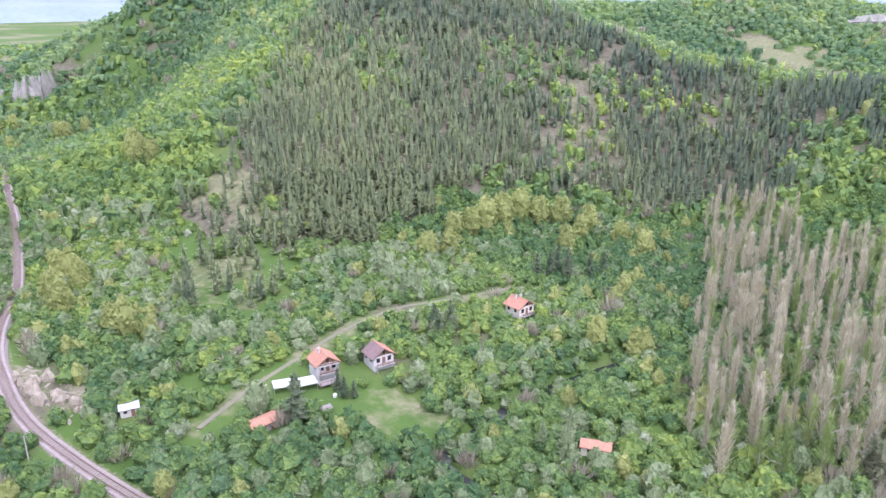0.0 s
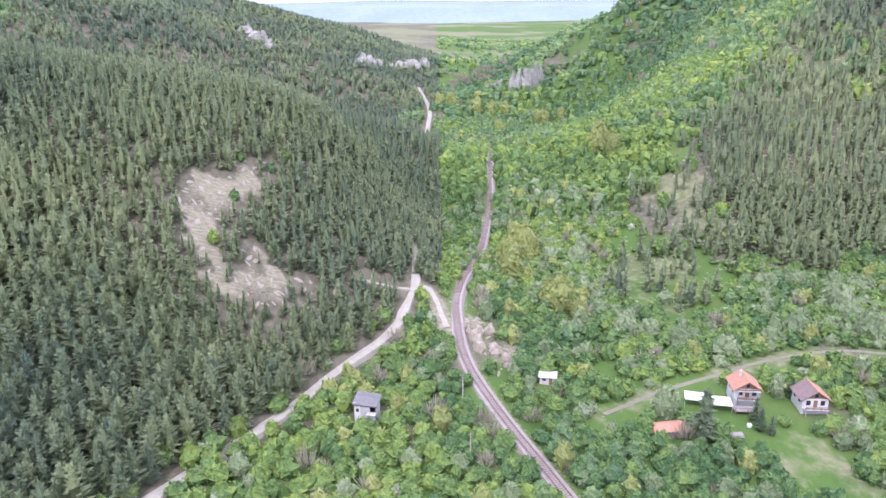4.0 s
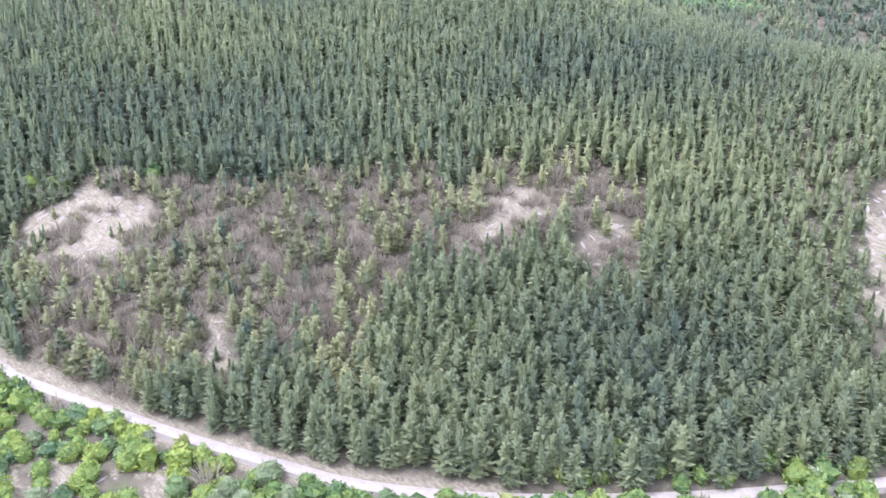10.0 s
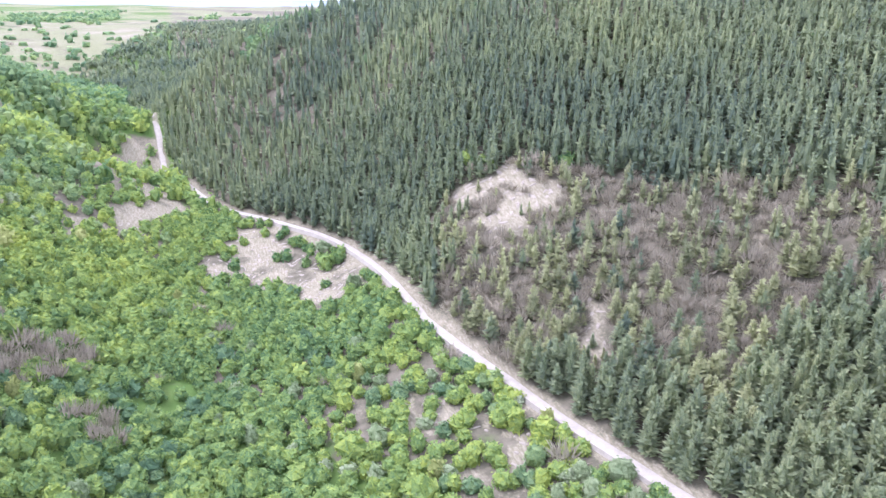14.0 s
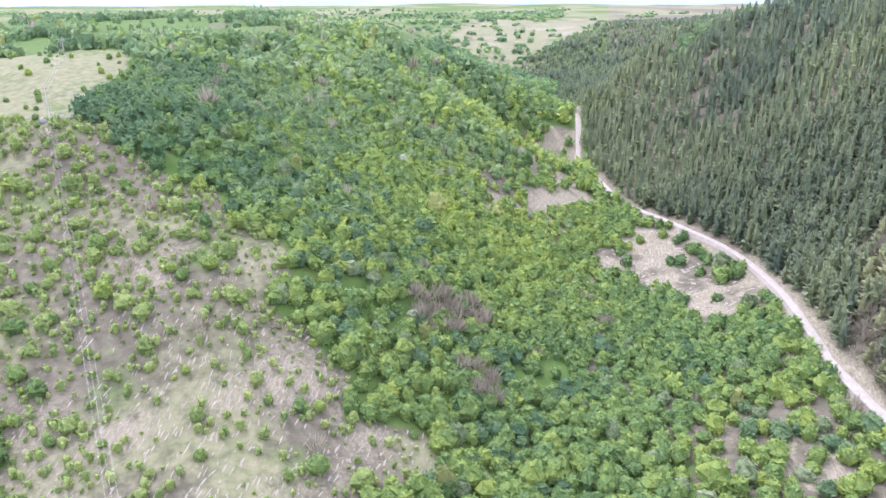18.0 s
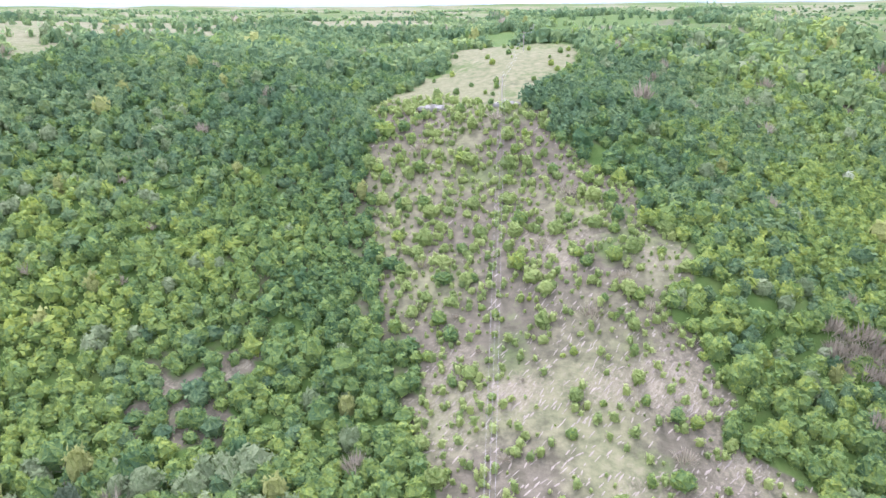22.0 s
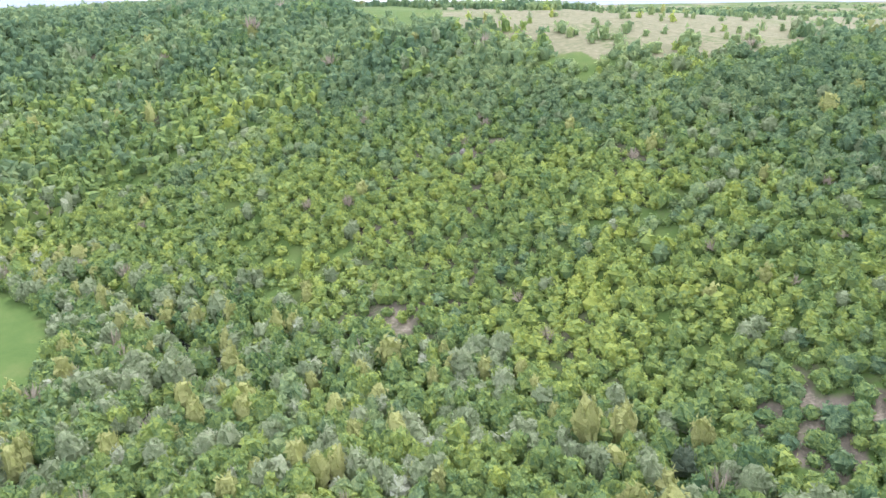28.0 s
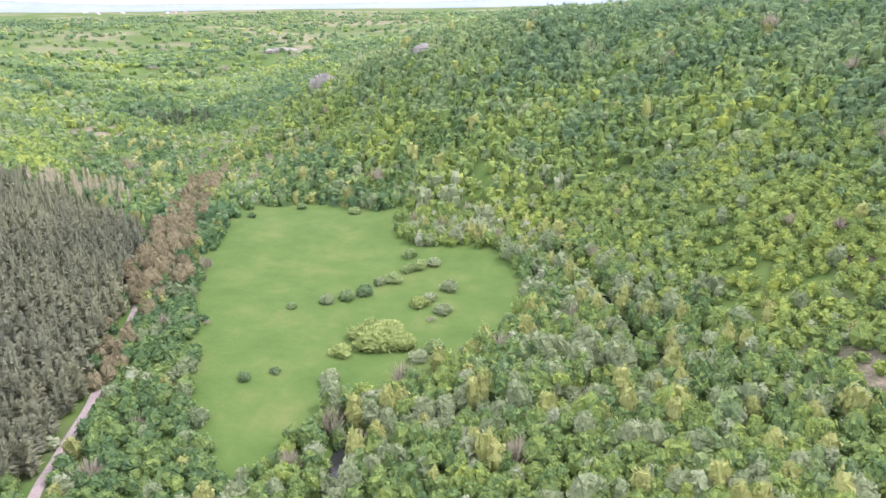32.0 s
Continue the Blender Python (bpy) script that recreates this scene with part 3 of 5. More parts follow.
def far_hills():
    """A low line of wooded hills all round the horizon, with haze put into their colour."""
    n = 240
    a = np.linspace(0, 2 * np.pi, n, endpoint=False)
    x, y = -np.sin(a), np.cos(a)
    crest = 168 + 24 * ripple(4000 * x, 4000 * y, 1500, 61) + 9 * ripple(4000 * x, 4000 * y, 420, 62)
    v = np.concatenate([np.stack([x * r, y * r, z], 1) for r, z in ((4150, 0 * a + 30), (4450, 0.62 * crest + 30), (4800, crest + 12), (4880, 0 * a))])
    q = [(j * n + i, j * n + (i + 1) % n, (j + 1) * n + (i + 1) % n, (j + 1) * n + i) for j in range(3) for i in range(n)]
    return tagged(link_mesh("backdrop", v, q, FAR_HAZE_BLUE, True), "distant wooded hills on the horizon, haze painted in as blue-green", "hills", kind="structure")


far_hills()


def strip(name, line, profile, material, label, category, step=3.0, lift=0.0, along=None):
    """A band swept along a line on the ground. profile: (offset, height) pairs from one side to the other."""
    c = curve_line(line, step)
    t = np.gradient(c, axis=0)
    t /= np.hypot(t[:, 0], t[:, 1])[:, None]
    side = np.stack([t[:, 1], -t[:, 0]], 1)
    z = height(c[:, 0], c[:, 1]) if along is None else along(c)
    z = np.convolve(np.pad(z, 3, mode="edge"), np.ones(7) / 7, "valid")
    v = np.concatenate([np.column_stack([c + side * o, z + h + lift]) for o, h in profile])
    n, k = len(c), len(profile)
    q = [(j * n + i, (j + 1) * n + i, (j + 1) * n + i + 1, j * n + i + 1) for j in range(k - 1) for i in range(n - 1)]
    ob = link_mesh(name, v, q, material)
    return tagged(ob, label, category, kind="structure"), c, t, z


strip("road", ROAD_LINE, [(-2.0, -1.2), (-1.55, 0.18), (-0.75, 0.28), (0, 0.34), (0.75, 0.28), (1.55, 0.18), (2.0, -1.2)], ROAD, "pale gravel forest road along the pine slope", "road", lift=0.3)
strip("road_3", SPUR_ROAD, [(-1.3, -1.0), (-1.0, 0.1), (0, 0.16), (1.0, 0.1), (1.3, -1.0)], ROAD, "pale gravel spur between the road and the railway", "road", 1.0)
strip("road_4", SPUR_LEFT, [(-1.1, -1.0), (-0.9, 0.12), (0, 0.18), (0.9, 0.12), (1.1, -1.0)], ROAD, "narrow gravel turning into the pines", "road", 1.0)
strip("road_2", FAR_ROAD_LINE, [(-2.6, -1.2), (-2.0, 0.3), (0, 0.5), (2.0, 0.3), (2.6, -1.2)], ROAD, "pale gravel forest road further up the valley", "road")
strip("track", TRACK_LINE, [(-1.5, -1.0), (-1.2, 0.12), (0, 0.2), (1.2, 0.12), (1.5, -1.0)], BALLAST, "bare earth track between pines and meadow", "track")
strip("lane", LANE_LINE, [(-0.9, -1.0), (-0.75, 0.08), (-0.3, 0.06), (0, 0.12), (0.3, 0.06), (0.75, 0.08), (0.9, -1.0)], LANE, "worn earth lane to the houses", "lane")
strip("river_water", RIVER_LINE, [(-2.1, 0.0), (0, 0.01), (2.1, 0.0)], WATER, "narrow dark river with a smooth surface", "river", 4.0, -1.5, lambda c: land_height(c[:, 0], c[:, 1]))

# ---- trees ----
def card(c, normal, size, rng):
    """The three corners of one uneven leaf clump."""
    up = np.array([0, 0, 1.0]) if abs(normal[2]) < 0.9 else np.array([1.0, 0, 0])
    a = np.cross(up, normal)
    a /= np.linalg.norm(a)
    b = np.cross(normal, a)
    t = rng.uniform(0, 6.28)
    made = []
    for k in range(3):
        q = t + 2.094 * k + rng.uniform(-0.4, 0.4)
        made.append(c + (a * math.cos(q) + b * math.sin(q)) * size * rng.uniform(0.7, 1.35))
    return made


def rings_of(rings, n):
    """Triangles of a closed band through rings of (height, radius)."""
    v = []
    for (z0, r0), (z1, r1) in zip(rings, rings[1:]):
        for k in range(n):
            a, b = 6.2832 * k / n, 6.2832 * (k + 1) / n
            p, q, r, s = ((r0 * math.cos(a), r0 * math.sin(a), z0), (r0 * math.cos(b), r0 * math.sin(b), z0), (r1 * math.cos(b), r1 * math.sin(b), z1), (r1 * math.cos(a), r1 * math.sin(a), z1))
            v += [np.array(c) for c in (p, q, r)]
            if r1 > 0.02:
                v += [np.array(c) for c in (p, r, s)]
    return v


def dome(rng, n, rings, tall):
    """A lumpy, lopsided closed crown about one metre in radius."""
    grid = []
    lobe = rng.uniform(0.62, 1.08, n)
    for k in range(rings + 1):
        u = k / (rings + 0.35)
        z, r = math.sin(u * 1.5), math.cos(u * 1.3) * (1.0 if k else 0.62)
        ring = []
        for j in range(n):
            a = 6.2832 * (j + 0.5 * (k % 2)) / n + rng.uniform(-0.15, 0.15)
            q = r * lobe[j] * rng.uniform(0.75, 1.08)
            ring.append(np.array([q * math.cos(a), q * math.sin(a), tall * (0.04 + 1.1 * z * (0.55 + 0.45 * lobe[j]) * rng.uniform(0.82, 1.1))]))
        grid.append(ring)
    top = np.array([rng.uniform(-0.25, 0.25), rng.uniform(-0.25, 0.25), tall * rng.uniform(0.98, 1.25)])
    v = []
    for k in range(rings):
        for j in range(n):
            p, q, r, s = grid[k][j], grid[k][(j + 1) % n], grid[k + 1][(j + 1) % n], grid[k + 1][j]
            v += [p, q, s, q, r, s]
    for j in range(n):
        v += [grid[rings][j], grid[rings][(j + 1) % n], top]
    return v


def round_crown(seed, cards, body, size, tall=1.0, rise=0.3):
    """A leafy crown about one metre in radius: a lumpy body with leaf clumps standing out all over it. body: sides and rings."""
    rng = np.random.default_rng(seed)
    v = dome(rng, *body, tall)
    corner = np.array(v).reshape(-1, 3, 3)
    v = [p * np.array([0.90, 0.90, 0.90]) for p in v]
    area = np.linalg.norm(np.cross(corner[:, 1] - corner[:, 0], corner[:, 2] - corner[:, 0]), axis=1)
    pick = rng.choice(len(corner), cards, p=area / area.sum())
    for t in corner[pick]:
        w = rng.dirichlet((1, 1, 1))
        n = np.cross(t[1] - t[0], t[2] - t[0])
        n /= np.linalg.norm(n) + 1e-9
        at = (w @ t) * 0.9 + n * size * rng.uniform(-0.2, 1.3)
        tilt = n + rng.normal(size=3) * 0.7 + np.array([0, 0, rise])
        tilt /= np.linalg.norm(tilt)
        v += card(at, tilt, size * rng.uniform(0.65, 1.25), rng)
    return np.array(v)


def brush_crown(seed, twigs, width):
    """A leafless shrub one metre in radius: thin twigs fanning upwards."""
    rng = np.random.default_rng(seed)
    v = []
    for k in range(twigs):
        a, lean = rng.uniform(0, 6.28), rng.uniform(0.05, 1.0)
        d = np.array([math.cos(a) * lean, math.sin(a) * lean, rng.uniform(0.7, 1.3) * (1.15 - 0.45 * lean)])
        foot = np.array([math.cos(a), math.sin(a), 0]) * rng.uniform(0, 0.35)
        s = np.array([-math.sin(a + rng.normal()), math.cos(a + rng.normal()), 0]) * width * rng.uniform(0.6, 1.5)
        p = foot + d * rng.uniform(0.3, 0.6)
        v += [p - s, p + s, foot + d]
    return np.array(v)


def pine_crown(seed, sides, rings, fronds, start=0.08, spread=0.19, reach=0.06):
    """A conifer one metre high: a ragged cone of needles with short shoots standing out and up all over it."""
    rng = np.random.default_rng(seed)

    def girth(u):
        return spread * (1 - u) ** 0.72 * min(1.0, 0.62 + 1.9 * u)

    levels = []
    for k in range(rings + 1):
        u = k / (rings + 0.7)
        turn = rng.uniform(0, 6.28)
        levels.append([np.array([math.cos(a) * q, math.sin(a) * q, z]) for a, q, z in ((turn + 6.2832 * j / sides, girth(u) * rng.uniform(0.45, 0.72), start + (1 - start) * u + rng.uniform(-0.03, 0.03)) for j in range(sides))])
    v = []
    for low, up in zip(levels, levels[1:]):
        for j in range(sides):
            i = (j + 1) % sides
            v += [low[j], low[i], up[j], low[i], up[i], up[j]]
    tip = np.array([0, 0, 1.0])
    for j in range(sides):
        v += [levels[-1][j], levels[-1][(j + 1) % sides], tip]
    for k in range(fronds):
        u, a = rng.uniform(0, 0.95) ** 1.15, rng.uniform(0, 6.28)
        r = girth(u) + 0.012
        d, s = np.array([math.cos(a), math.sin(a), 0]), np.array([-math.sin(a), math.cos(a), 0])
        z = start + (1 - start) * u
        w = s * reach * rng.uniform(0.4, 0.8) * (1.1 - 0.5 * u) + np.array([0, 0, rng.uniform(-0.025, 0.025)])
        p = d * r * 0.45 + [0, 0, z]
        v += [p - w, p + w, d * r * rng.uniform(1.0, 1.4) + [0, 0, z + rng.uniform(0.0, 0.075)]]
    return np.array(v)


def broom_crown(seed, twigs, spread=0.13, width=0.012, start=0.12):
    """A tall bare tree one metre high: steep thin twigs round a stem."""
    rng = np.random.default_rng(seed)
    v = []
    for k in range(twigs):
        a, z = rng.uniform(0, 6.28), start + (0.90 - start) * rng.uniform(0, 1) ** 0.8
        reach = spread * (1.15 - 0.8 * z) * rng.uniform(0.3, 1.1)
        rise = rng.uniform(0.08, 0.22) * (1.1 - 0.5 * z)
        d, s = np.array([math.cos(a), math.sin(a), 0]), np.array([-math.sin(a), math.cos(a), 0])
        foot = d * reach * rng.uniform(0, 0.5) + [0, 0, z]
        v += [foot - s * width * rng.uniform(0.7, 1.4), foot + s * width * rng.uniform(0.7, 1.4), d * reach + [0, 0, z + rise]]
    v += rings_of([(0.0, 0.013), (1.0, 0.003)], 3)
    return np.array(v)


def soft_normals(shape, slim=False):
    """Normals of a crown as if its leaf clumps lay on one soft round body."""
    tall = shape[:, 2].max()
    flat = np.cross(shape[1::3] - shape[::3], shape[2::3] - shape[::3])
    flat /= np.linalg.norm(flat, axis=1)[:, None] + 1e-9
    if slim:
        o = shape * np.array([3.0, 3.0, 0.0]) + np.array([0, 0, 0.35])
    else:
        o = shape - np.array([0, 0, 0.28 * tall])
    o /= np.linalg.norm(o, axis=1)[:, None] + 1e-9
    o = o + (0.40 if slim else 0.8) * np.repeat(flat, 3, axis=0)
    return o / (np.linalg.norm(o, axis=1)[:, None] + 1e-9)


def grow(name, label, x, y, z, wide, tall, shapes, material, tint, category="trees", rounded=False):
    """One mesh with a crown of one of the shapes at each place: woods that nobody could count."""
    if not len(x):
        return None
    rng = np.random.default_rng(len(x))
    pick, turn = rng.integers(0, len(shapes), len(x)), rng.uniform(0, 6.283, len(x))
    parts, tints, lean = [], [], []
    for k, s in enumerate(shapes):
        w = np.where(pick == k)[0]
        if not len(w):
            continue
        c, n = np.cos(turn[w])[:, None], np.sin(turn[w])[:, None]
        px = (s[None, :, 0] * c - s[None, :, 1] * n) * wide[w][:, None] + x[w][:, None]
        py = (s[None, :, 0] * n + s[None, :, 1] * c) * wide[w][:, None] + y[w][:, None]
        pz = s[None, :, 2] * tall[w][:, None] + z[w][:, None]
        parts.append(np.stack([px, py, pz], -1).reshape(-1, 3))
        tints.append(np.repeat(tint[w], len(s) // 3))
        if rounded:
            o = soft_normals(s, rounded == "slim")
            lean.append(np.stack([o[None, :, 0] * c - o[None, :, 1] * n, o[None, :, 0] * n + o[None, :, 1] * c, np.broadcast_to(o[None, :, 2], px.shape)], -1).reshape(-1, 3))
    v = np.concatenate(parts)
    ob = link_mesh(name, v, np.arange(len(v)).reshape(-1, 3), material, normals=np.concatenate(lean) if rounded else None, tint=np.concatenate(tints))
    return tagged(ob, label, category, kind="stuff")


def places(spacing, reach, seed, inner=0):
    rng = np.random.default_rng(seed)
    g = np.arange(-reach, reach, spacing)
    x, y = np.meshgrid(g, g)
    x = (x + rng.uniform(-0.48, 0.48, x.shape) * spacing).ravel()
    y = (y + rng.uniform(-0.48, 0.48, y.shape) * spacing).ravel()
    d = np.hypot(x, y)
    keep = (d < reach) & (d >= inner)
    return x[keep], y[keep]


def open_ground():
    """For each bearing and distance, how high the land's near edges stand as seen from over the valley's middle."""
    az, far = np.radians(np.arange(0, 360, 1.0)), np.geomspace(20, 4500, 220)
    a, d = np.meshgrid(az, far, indexing="ij")
    rise = (height(-d * np.sin(a), d * np.cos(a)) - 95) / d
    return far, np.maximum.accumulate(rise, axis=1)


FAR, EDGE = open_ground()


def in_the_open(x, y, z, tall):
    d = np.hypot(x, y)
    i = (np.degrees(np.arctan2(-x, y)) % 360).astype(int) % 360
    j = np.clip(np.searchsorted(FAR, d * 0.97) - 1, 0, len(FAR) - 1)
    return (z + tall - 95) / d > EDGE[i, j] - 0.004




def height_guess(x, y):
    return land_height(x, y)


# the pines' lower edge: along the road, then along the railway
PINE_EDGE = [p for p in ROAD_LINE if p[1] < 165][::-1] + [(-127, 184), (-150, 222), (-184, 285), (-222, 343), (-320, 467), (-413, 550)]
EDGE_Y = np.array([p[1] for p in PINE_EDGE], float)
EDGE_X = np.array([p[0] for p in PINE_EDGE], float)


def below(x, y, outline, reach):
    """Ground on the valley's side of an outline, up to some metres from it."""
    k = 1 + reach / np.maximum(np.hypot(x, y), 1)
    return within(x * k, y * k, outline)


def cover(x, y):
    """The chance that a pine, and that a broadleaved tree, grows at each place."""
    d = np.hypot(x, y)
    bearing = np.degrees(np.arctan2(-x, y)) % 360
    west = (x < np.interp(y, EDGE_Y, EDGE_X) - 2.0) & (bearing > 36) & (bearing < 143.5)
    pine = np.where(west, 1.0, 0.0)
    pine = np.where(west & (d > 420) & (ripple(x, y, 110, 31) > 0.66), 0.25, pine)
    north, east = within(x, y, PINES_NORTH, 7), within(x, y, PINES_EAST)
    pine = np.where(north, np.where(ripple(x, y, 38, 32) > 0.45, 0.45, 0.95), pine)
    pine = np.where(east, 1.0, pine)
    sparse = within(x, y, SPARSE_WEST, 6)
    pine = np.where(sparse, 0.46 + 0.34 * ripple(x, y, 16, 33), pine)
    pine = np.where(within(x, y, SPARSE_NORTH, 6), 0.16, pine)
    pine = np.where(within(x, y, BROWN_NORTH, 6), 0.28 + 0.3 * ripple(x, y, 18, 39), pine)
    pine = np.where(within(x, y, MIXED_NORTH, 6), 0.45 + 0.4 * ripple(x, y, 22, 40), pine)
    wood = np.where(west | north | east, np.where(ripple(x, y, 33, 35) > 0.55, 0.05, 0.004), 1.0)
    wood = np.where(west & (d > 420), 1 - pine, wood)
    wood = np.where(sparse, 1.0, wood)
    wood = np.where(west & (y > 20) & (y < 150) & (off_line(x, y, ROAD_LINE) < 6), 0.5, wood)
    wood = np.where(within(x, y, BROWN_NORTH, 6) | within(x, y, MIXED_NORTH, 6), 0.35, wood)
    wood = np.where(within(x, y, SPARSE_NORTH, 5), 0.10, wood)
    wood = np.where(north & (pine < 0.6), 0.3, wood)
    for thin in THIN_WOOD:
        wood = np.where(within(x, y, thin, 6), 0.5, wood)
    for hill in OPEN_HILLS:
        bare = within(x, y, hill, 8)
        wood, pine = np.where(bare, 0.05, wood), np.where(bare, 0, pine)
    grove = within(x, y, GROVE_SOUTH, 4)
    wood, pine = np.where(grove, 0, wood), np.where(grove, 1.0, pine)
    wood = np.where((wood > 0.9) & (d > 150) & (ripple(x, y, 24, 36) > 0.62), 0.6, wood)
    wood = np.where(within(x, y, BARE_SLOPE, 3) | within(x, y, TOP_MEADOW), 0.0, wood)
    wood = np.where(within(x, y, PLATEAU_MEADOW, 15), 0.08 + 0.1 * ripple(x, y, 60, 37), wood)
    wood = np.where((d > 400) & (bearing > 150) & (bearing < 246) & (height_guess(x, y) > 70), np.where(ripple(x, y, 75, 38) > 0.4, 0.7, 0.05), wood)
    wood = np.where(within(x, y, FIELDS, 8), np.where(ripple(x, y, 55, 45) + 0.6 * ripple(x * 0.3, y * 1.6, 60, 46) > 0.85, 0.8, 0.01), wood)
    wood = np.where((d > 800) & ~west & (ripple(x, y, 150, 34) > 0.0), 0.2, wood)
    none = within(x, y, MEADOW, 2) | within(x, y, LAWN, 1.5) | (off_line(x, y, ROAD_LINE) < np.where(y > 170, 0.9, np.where((y > 20) & (y < 112), 1.5, 3.0))) | (off_line(x, y, RAIL_LINE) < np.where(y > 250, 3.4, np.where(y > 190, 2.0, 3.8))) | (off_line(x, y, RIVER_LINE) < np.where(y > 70, 1.0, 2.2)) | (off_line(x, y, TRACK_LINE) < 2.6) | (off_line(x, y, LANE_LINE) < 3.2) | (off_line(x, y, FAR_ROAD_LINE) < 5) | (off_line(x, y, SPUR_ROAD) < 4) | (off_line(x, y, SPUR_LEFT) < 3)
    lane_x, lane_y = x * (1 + 5 / np.maximum(d, 1)), y * (1 + 5 / np.maximum(d, 1))
    wood = np.where((off_line(lane_x, lane_y, LANE_LINE) < 6) | below(x, y, SPARSE_NORTH, 9) | below(x, y, SCARS[4], 5), wood * 0.25, wood)
    for hx, hy, r in CLEARINGS:
        none |= np.hypot(x - hx, y - hy) < r
    rocky = np.zeros(np.shape(x), bool)
    for scar in SCARS:
        rocky |= within(x, y, scar)
    pine, wood = np.where(rocky, np.where(west, 0.07, 0), pine), np.where(rocky, 0.06, wood)
    return np.where(none, 0, pine), np.where(none, 0, np.where(within(x, y, POPLARS, 5), wood * 0.75, wood))


# open places round the buildings, poles and lone trees: x, y, radius
CLEARINGS = [(-104, 165, 4), (-98, 159, 5), (-92, 156, 3.5), (-33, 174, 8), (-30, 167, 6), (-18, 180, 8), (24, 213, 7), (-40, 168, 7), (-44, 152, 4.5), (35, 143.5, 3.6), (-79, 157, 3.5), (-78, 153, 3), (-105, 114, 4.5), (-27, 167, 4), (-36, 153, 3), (-92, 136, 3), (86, -111, 3.5), (193, -42, 4), (-39, 150, 3)]


def woods():
    near, mid, far = 178, 330, 700
    rng = np.random.default_rng(5)
    # pines
    x, y = places(3.1, 1500, 41)
    d = np.hypot(x, y)
    pine, wood = cover(x, y)
    thin = np.where(d < 320, 1, np.clip(320 / d, 0.16, 1) ** 1.6 * 0.95)
    keep = rng.uniform(size=len(x)) < pine * thin
    x, y, d, thin = x[keep], y[keep], d[keep], thin[keep]
    z = height(x, y)
    tall = rng.uniform(8.5, 12.5, len(x)) * np.where(within(x, y, SPARSE_WEST, 6), 0.72, 1)
    young = np.zeros(len(x), bool)
    for scar in SCARS[:4] + SCARS[6:8]:
        young |= below(x, y, scar, 5) | below(x, y, scar, 11)
    tall *= np.where(young, 0.58, 1) * np.where((y > 95) & (y < 200) & (x < 0), 0.82, 1)
    show = in_the_open(x, y, z, tall) | (rng.uniform(size=len(x)) < 0.05)
    x, y, z, d, tall, thin = x[show], y[show], z[show], d[show], tall[show], thin[show]
    wide = tall * rng.uniform(1.0, 1.45, len(x)) * np.where(within(x, y, SPARSE_WEST, 6), 1.3, 1) / thin ** 0.46
    north = (y > 230) & (x > -120)
    tint = np.clip(0.48 + 0.25 * ripple(x, y, 50, 42) + 0.16 * (north & (x < 45) & (y < 420)) - 0.22 * (north & (x > 95)) - 0.12 * np.clip((d - 300) / 300, 0, 1) * ~north + 0.10 * ((x < 0) & ~north & (y > 20) & (d > 165) & (d < 230)) + rng.normal(0, 0.10, len(x)), 0.02, 0.98)
    scant, olive = within(x, y, SPARSE_WEST, 6) & (rng.uniform(size=len(x)) < 0.8), within(x, y, PINES_EAST)
    for lo, hi, sides, rings, fronds, reach in ((0, near + 15, 5, 3, 116, 0.062), (near + 15, mid, 4, 2, 34, 0.095), (mid, 5000, 3, 1, 5, 0.17)):
        w = (d >= lo) & (d < hi)
        shapes = [pine_crown(50 + k, sides, rings, fronds, reach=reach) for k in range(6)]
        for name, label, leaf_kind, here in (("pine_forest", "dense dark green pine plantation on a hillside", "pine", ~scant & ~olive), ("young_pines", "small thin olive-grey pines on a stony slope", "sparse", scant), ("olive_pine_forest", "dense olive-brown pine wood beside the track", "olive", olive)):
            q = w & here
            grow(name, label, x[q], y[q], z[q] - 0.3, wide[q], tall[q], shapes, WOOD_LEAF[leaf_kind], tint[q], "pine forest", "slim")
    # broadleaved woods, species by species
    labels = {"broad": "dense fresh green broadleaved wood on the slopes", "oak": "grey-green oaks on the upper slopes and far woods with haze in their colour", "willow": "grey-green willows along the valley floor", "gold": "yellow-green poplars coming into leaf", "brown": "leafless brown shrubs among the green", "blossom": "white blossoming shrubs among the trees"}
    for lo, hi, gap, cards, body, size in ((25, 108, 6.0, 8, (5, 2), 0.3), (108, near, 3.4, 96, (6, 2), 0.14), (near, mid, 3.3, 52, (5, 2), 0.19), (mid, far, 4.9, 13, (4, 1), 0.30), (far, 1150, 8.0, 5, (4, 1), 0.38), (1150, 2600, 13.0, 2, (4, 1), 0.4)):
        x, y = places(gap, hi, 60 + int(gap * 10), lo)
        pine, wood = cover(x, y)
        d = np.hypot(x, y)
        keep = rng.uniform(size=len(x)) < wood * np.where(d > 1300, 0.45, 1)
        x, y, d = x[keep], y[keep], d[keep]
        z = height(x, y)
        radius = gap * rng.uniform(0.78, 1.16, len(x)) * np.where(rng.uniform(size=len(x)) < 0.07, 1.35, 1)
        tall = np.minimum(radius, 6) * rng.uniform(0.8, 1.3, len(x))
        small = within(x, y, SPARSE_WEST, 6)
        bearing = np.degrees(np.arctan2(-x, y)) % 360
        dotted = (d > 300) & (bearing > 150) & (bearing < 262) & (z > 70) & (wood[keep] < 0.5)
        radius, tall = np.where(dotted, radius * 0.6, radius), np.where(dotted, tall * 0.75, tall)
        radius, tall = np.where(small, radius * 0.85, radius), np.where(small, tall * 0.8, tall)
        show = in_the_open(x, y, z, tall * 1.3) | (rng.uniform(size=len(x)) < 0.06)
        x, y, z, d, radius, tall, small = x[show], y[show], z[show], d[show], radius[show], tall[show], small[show]
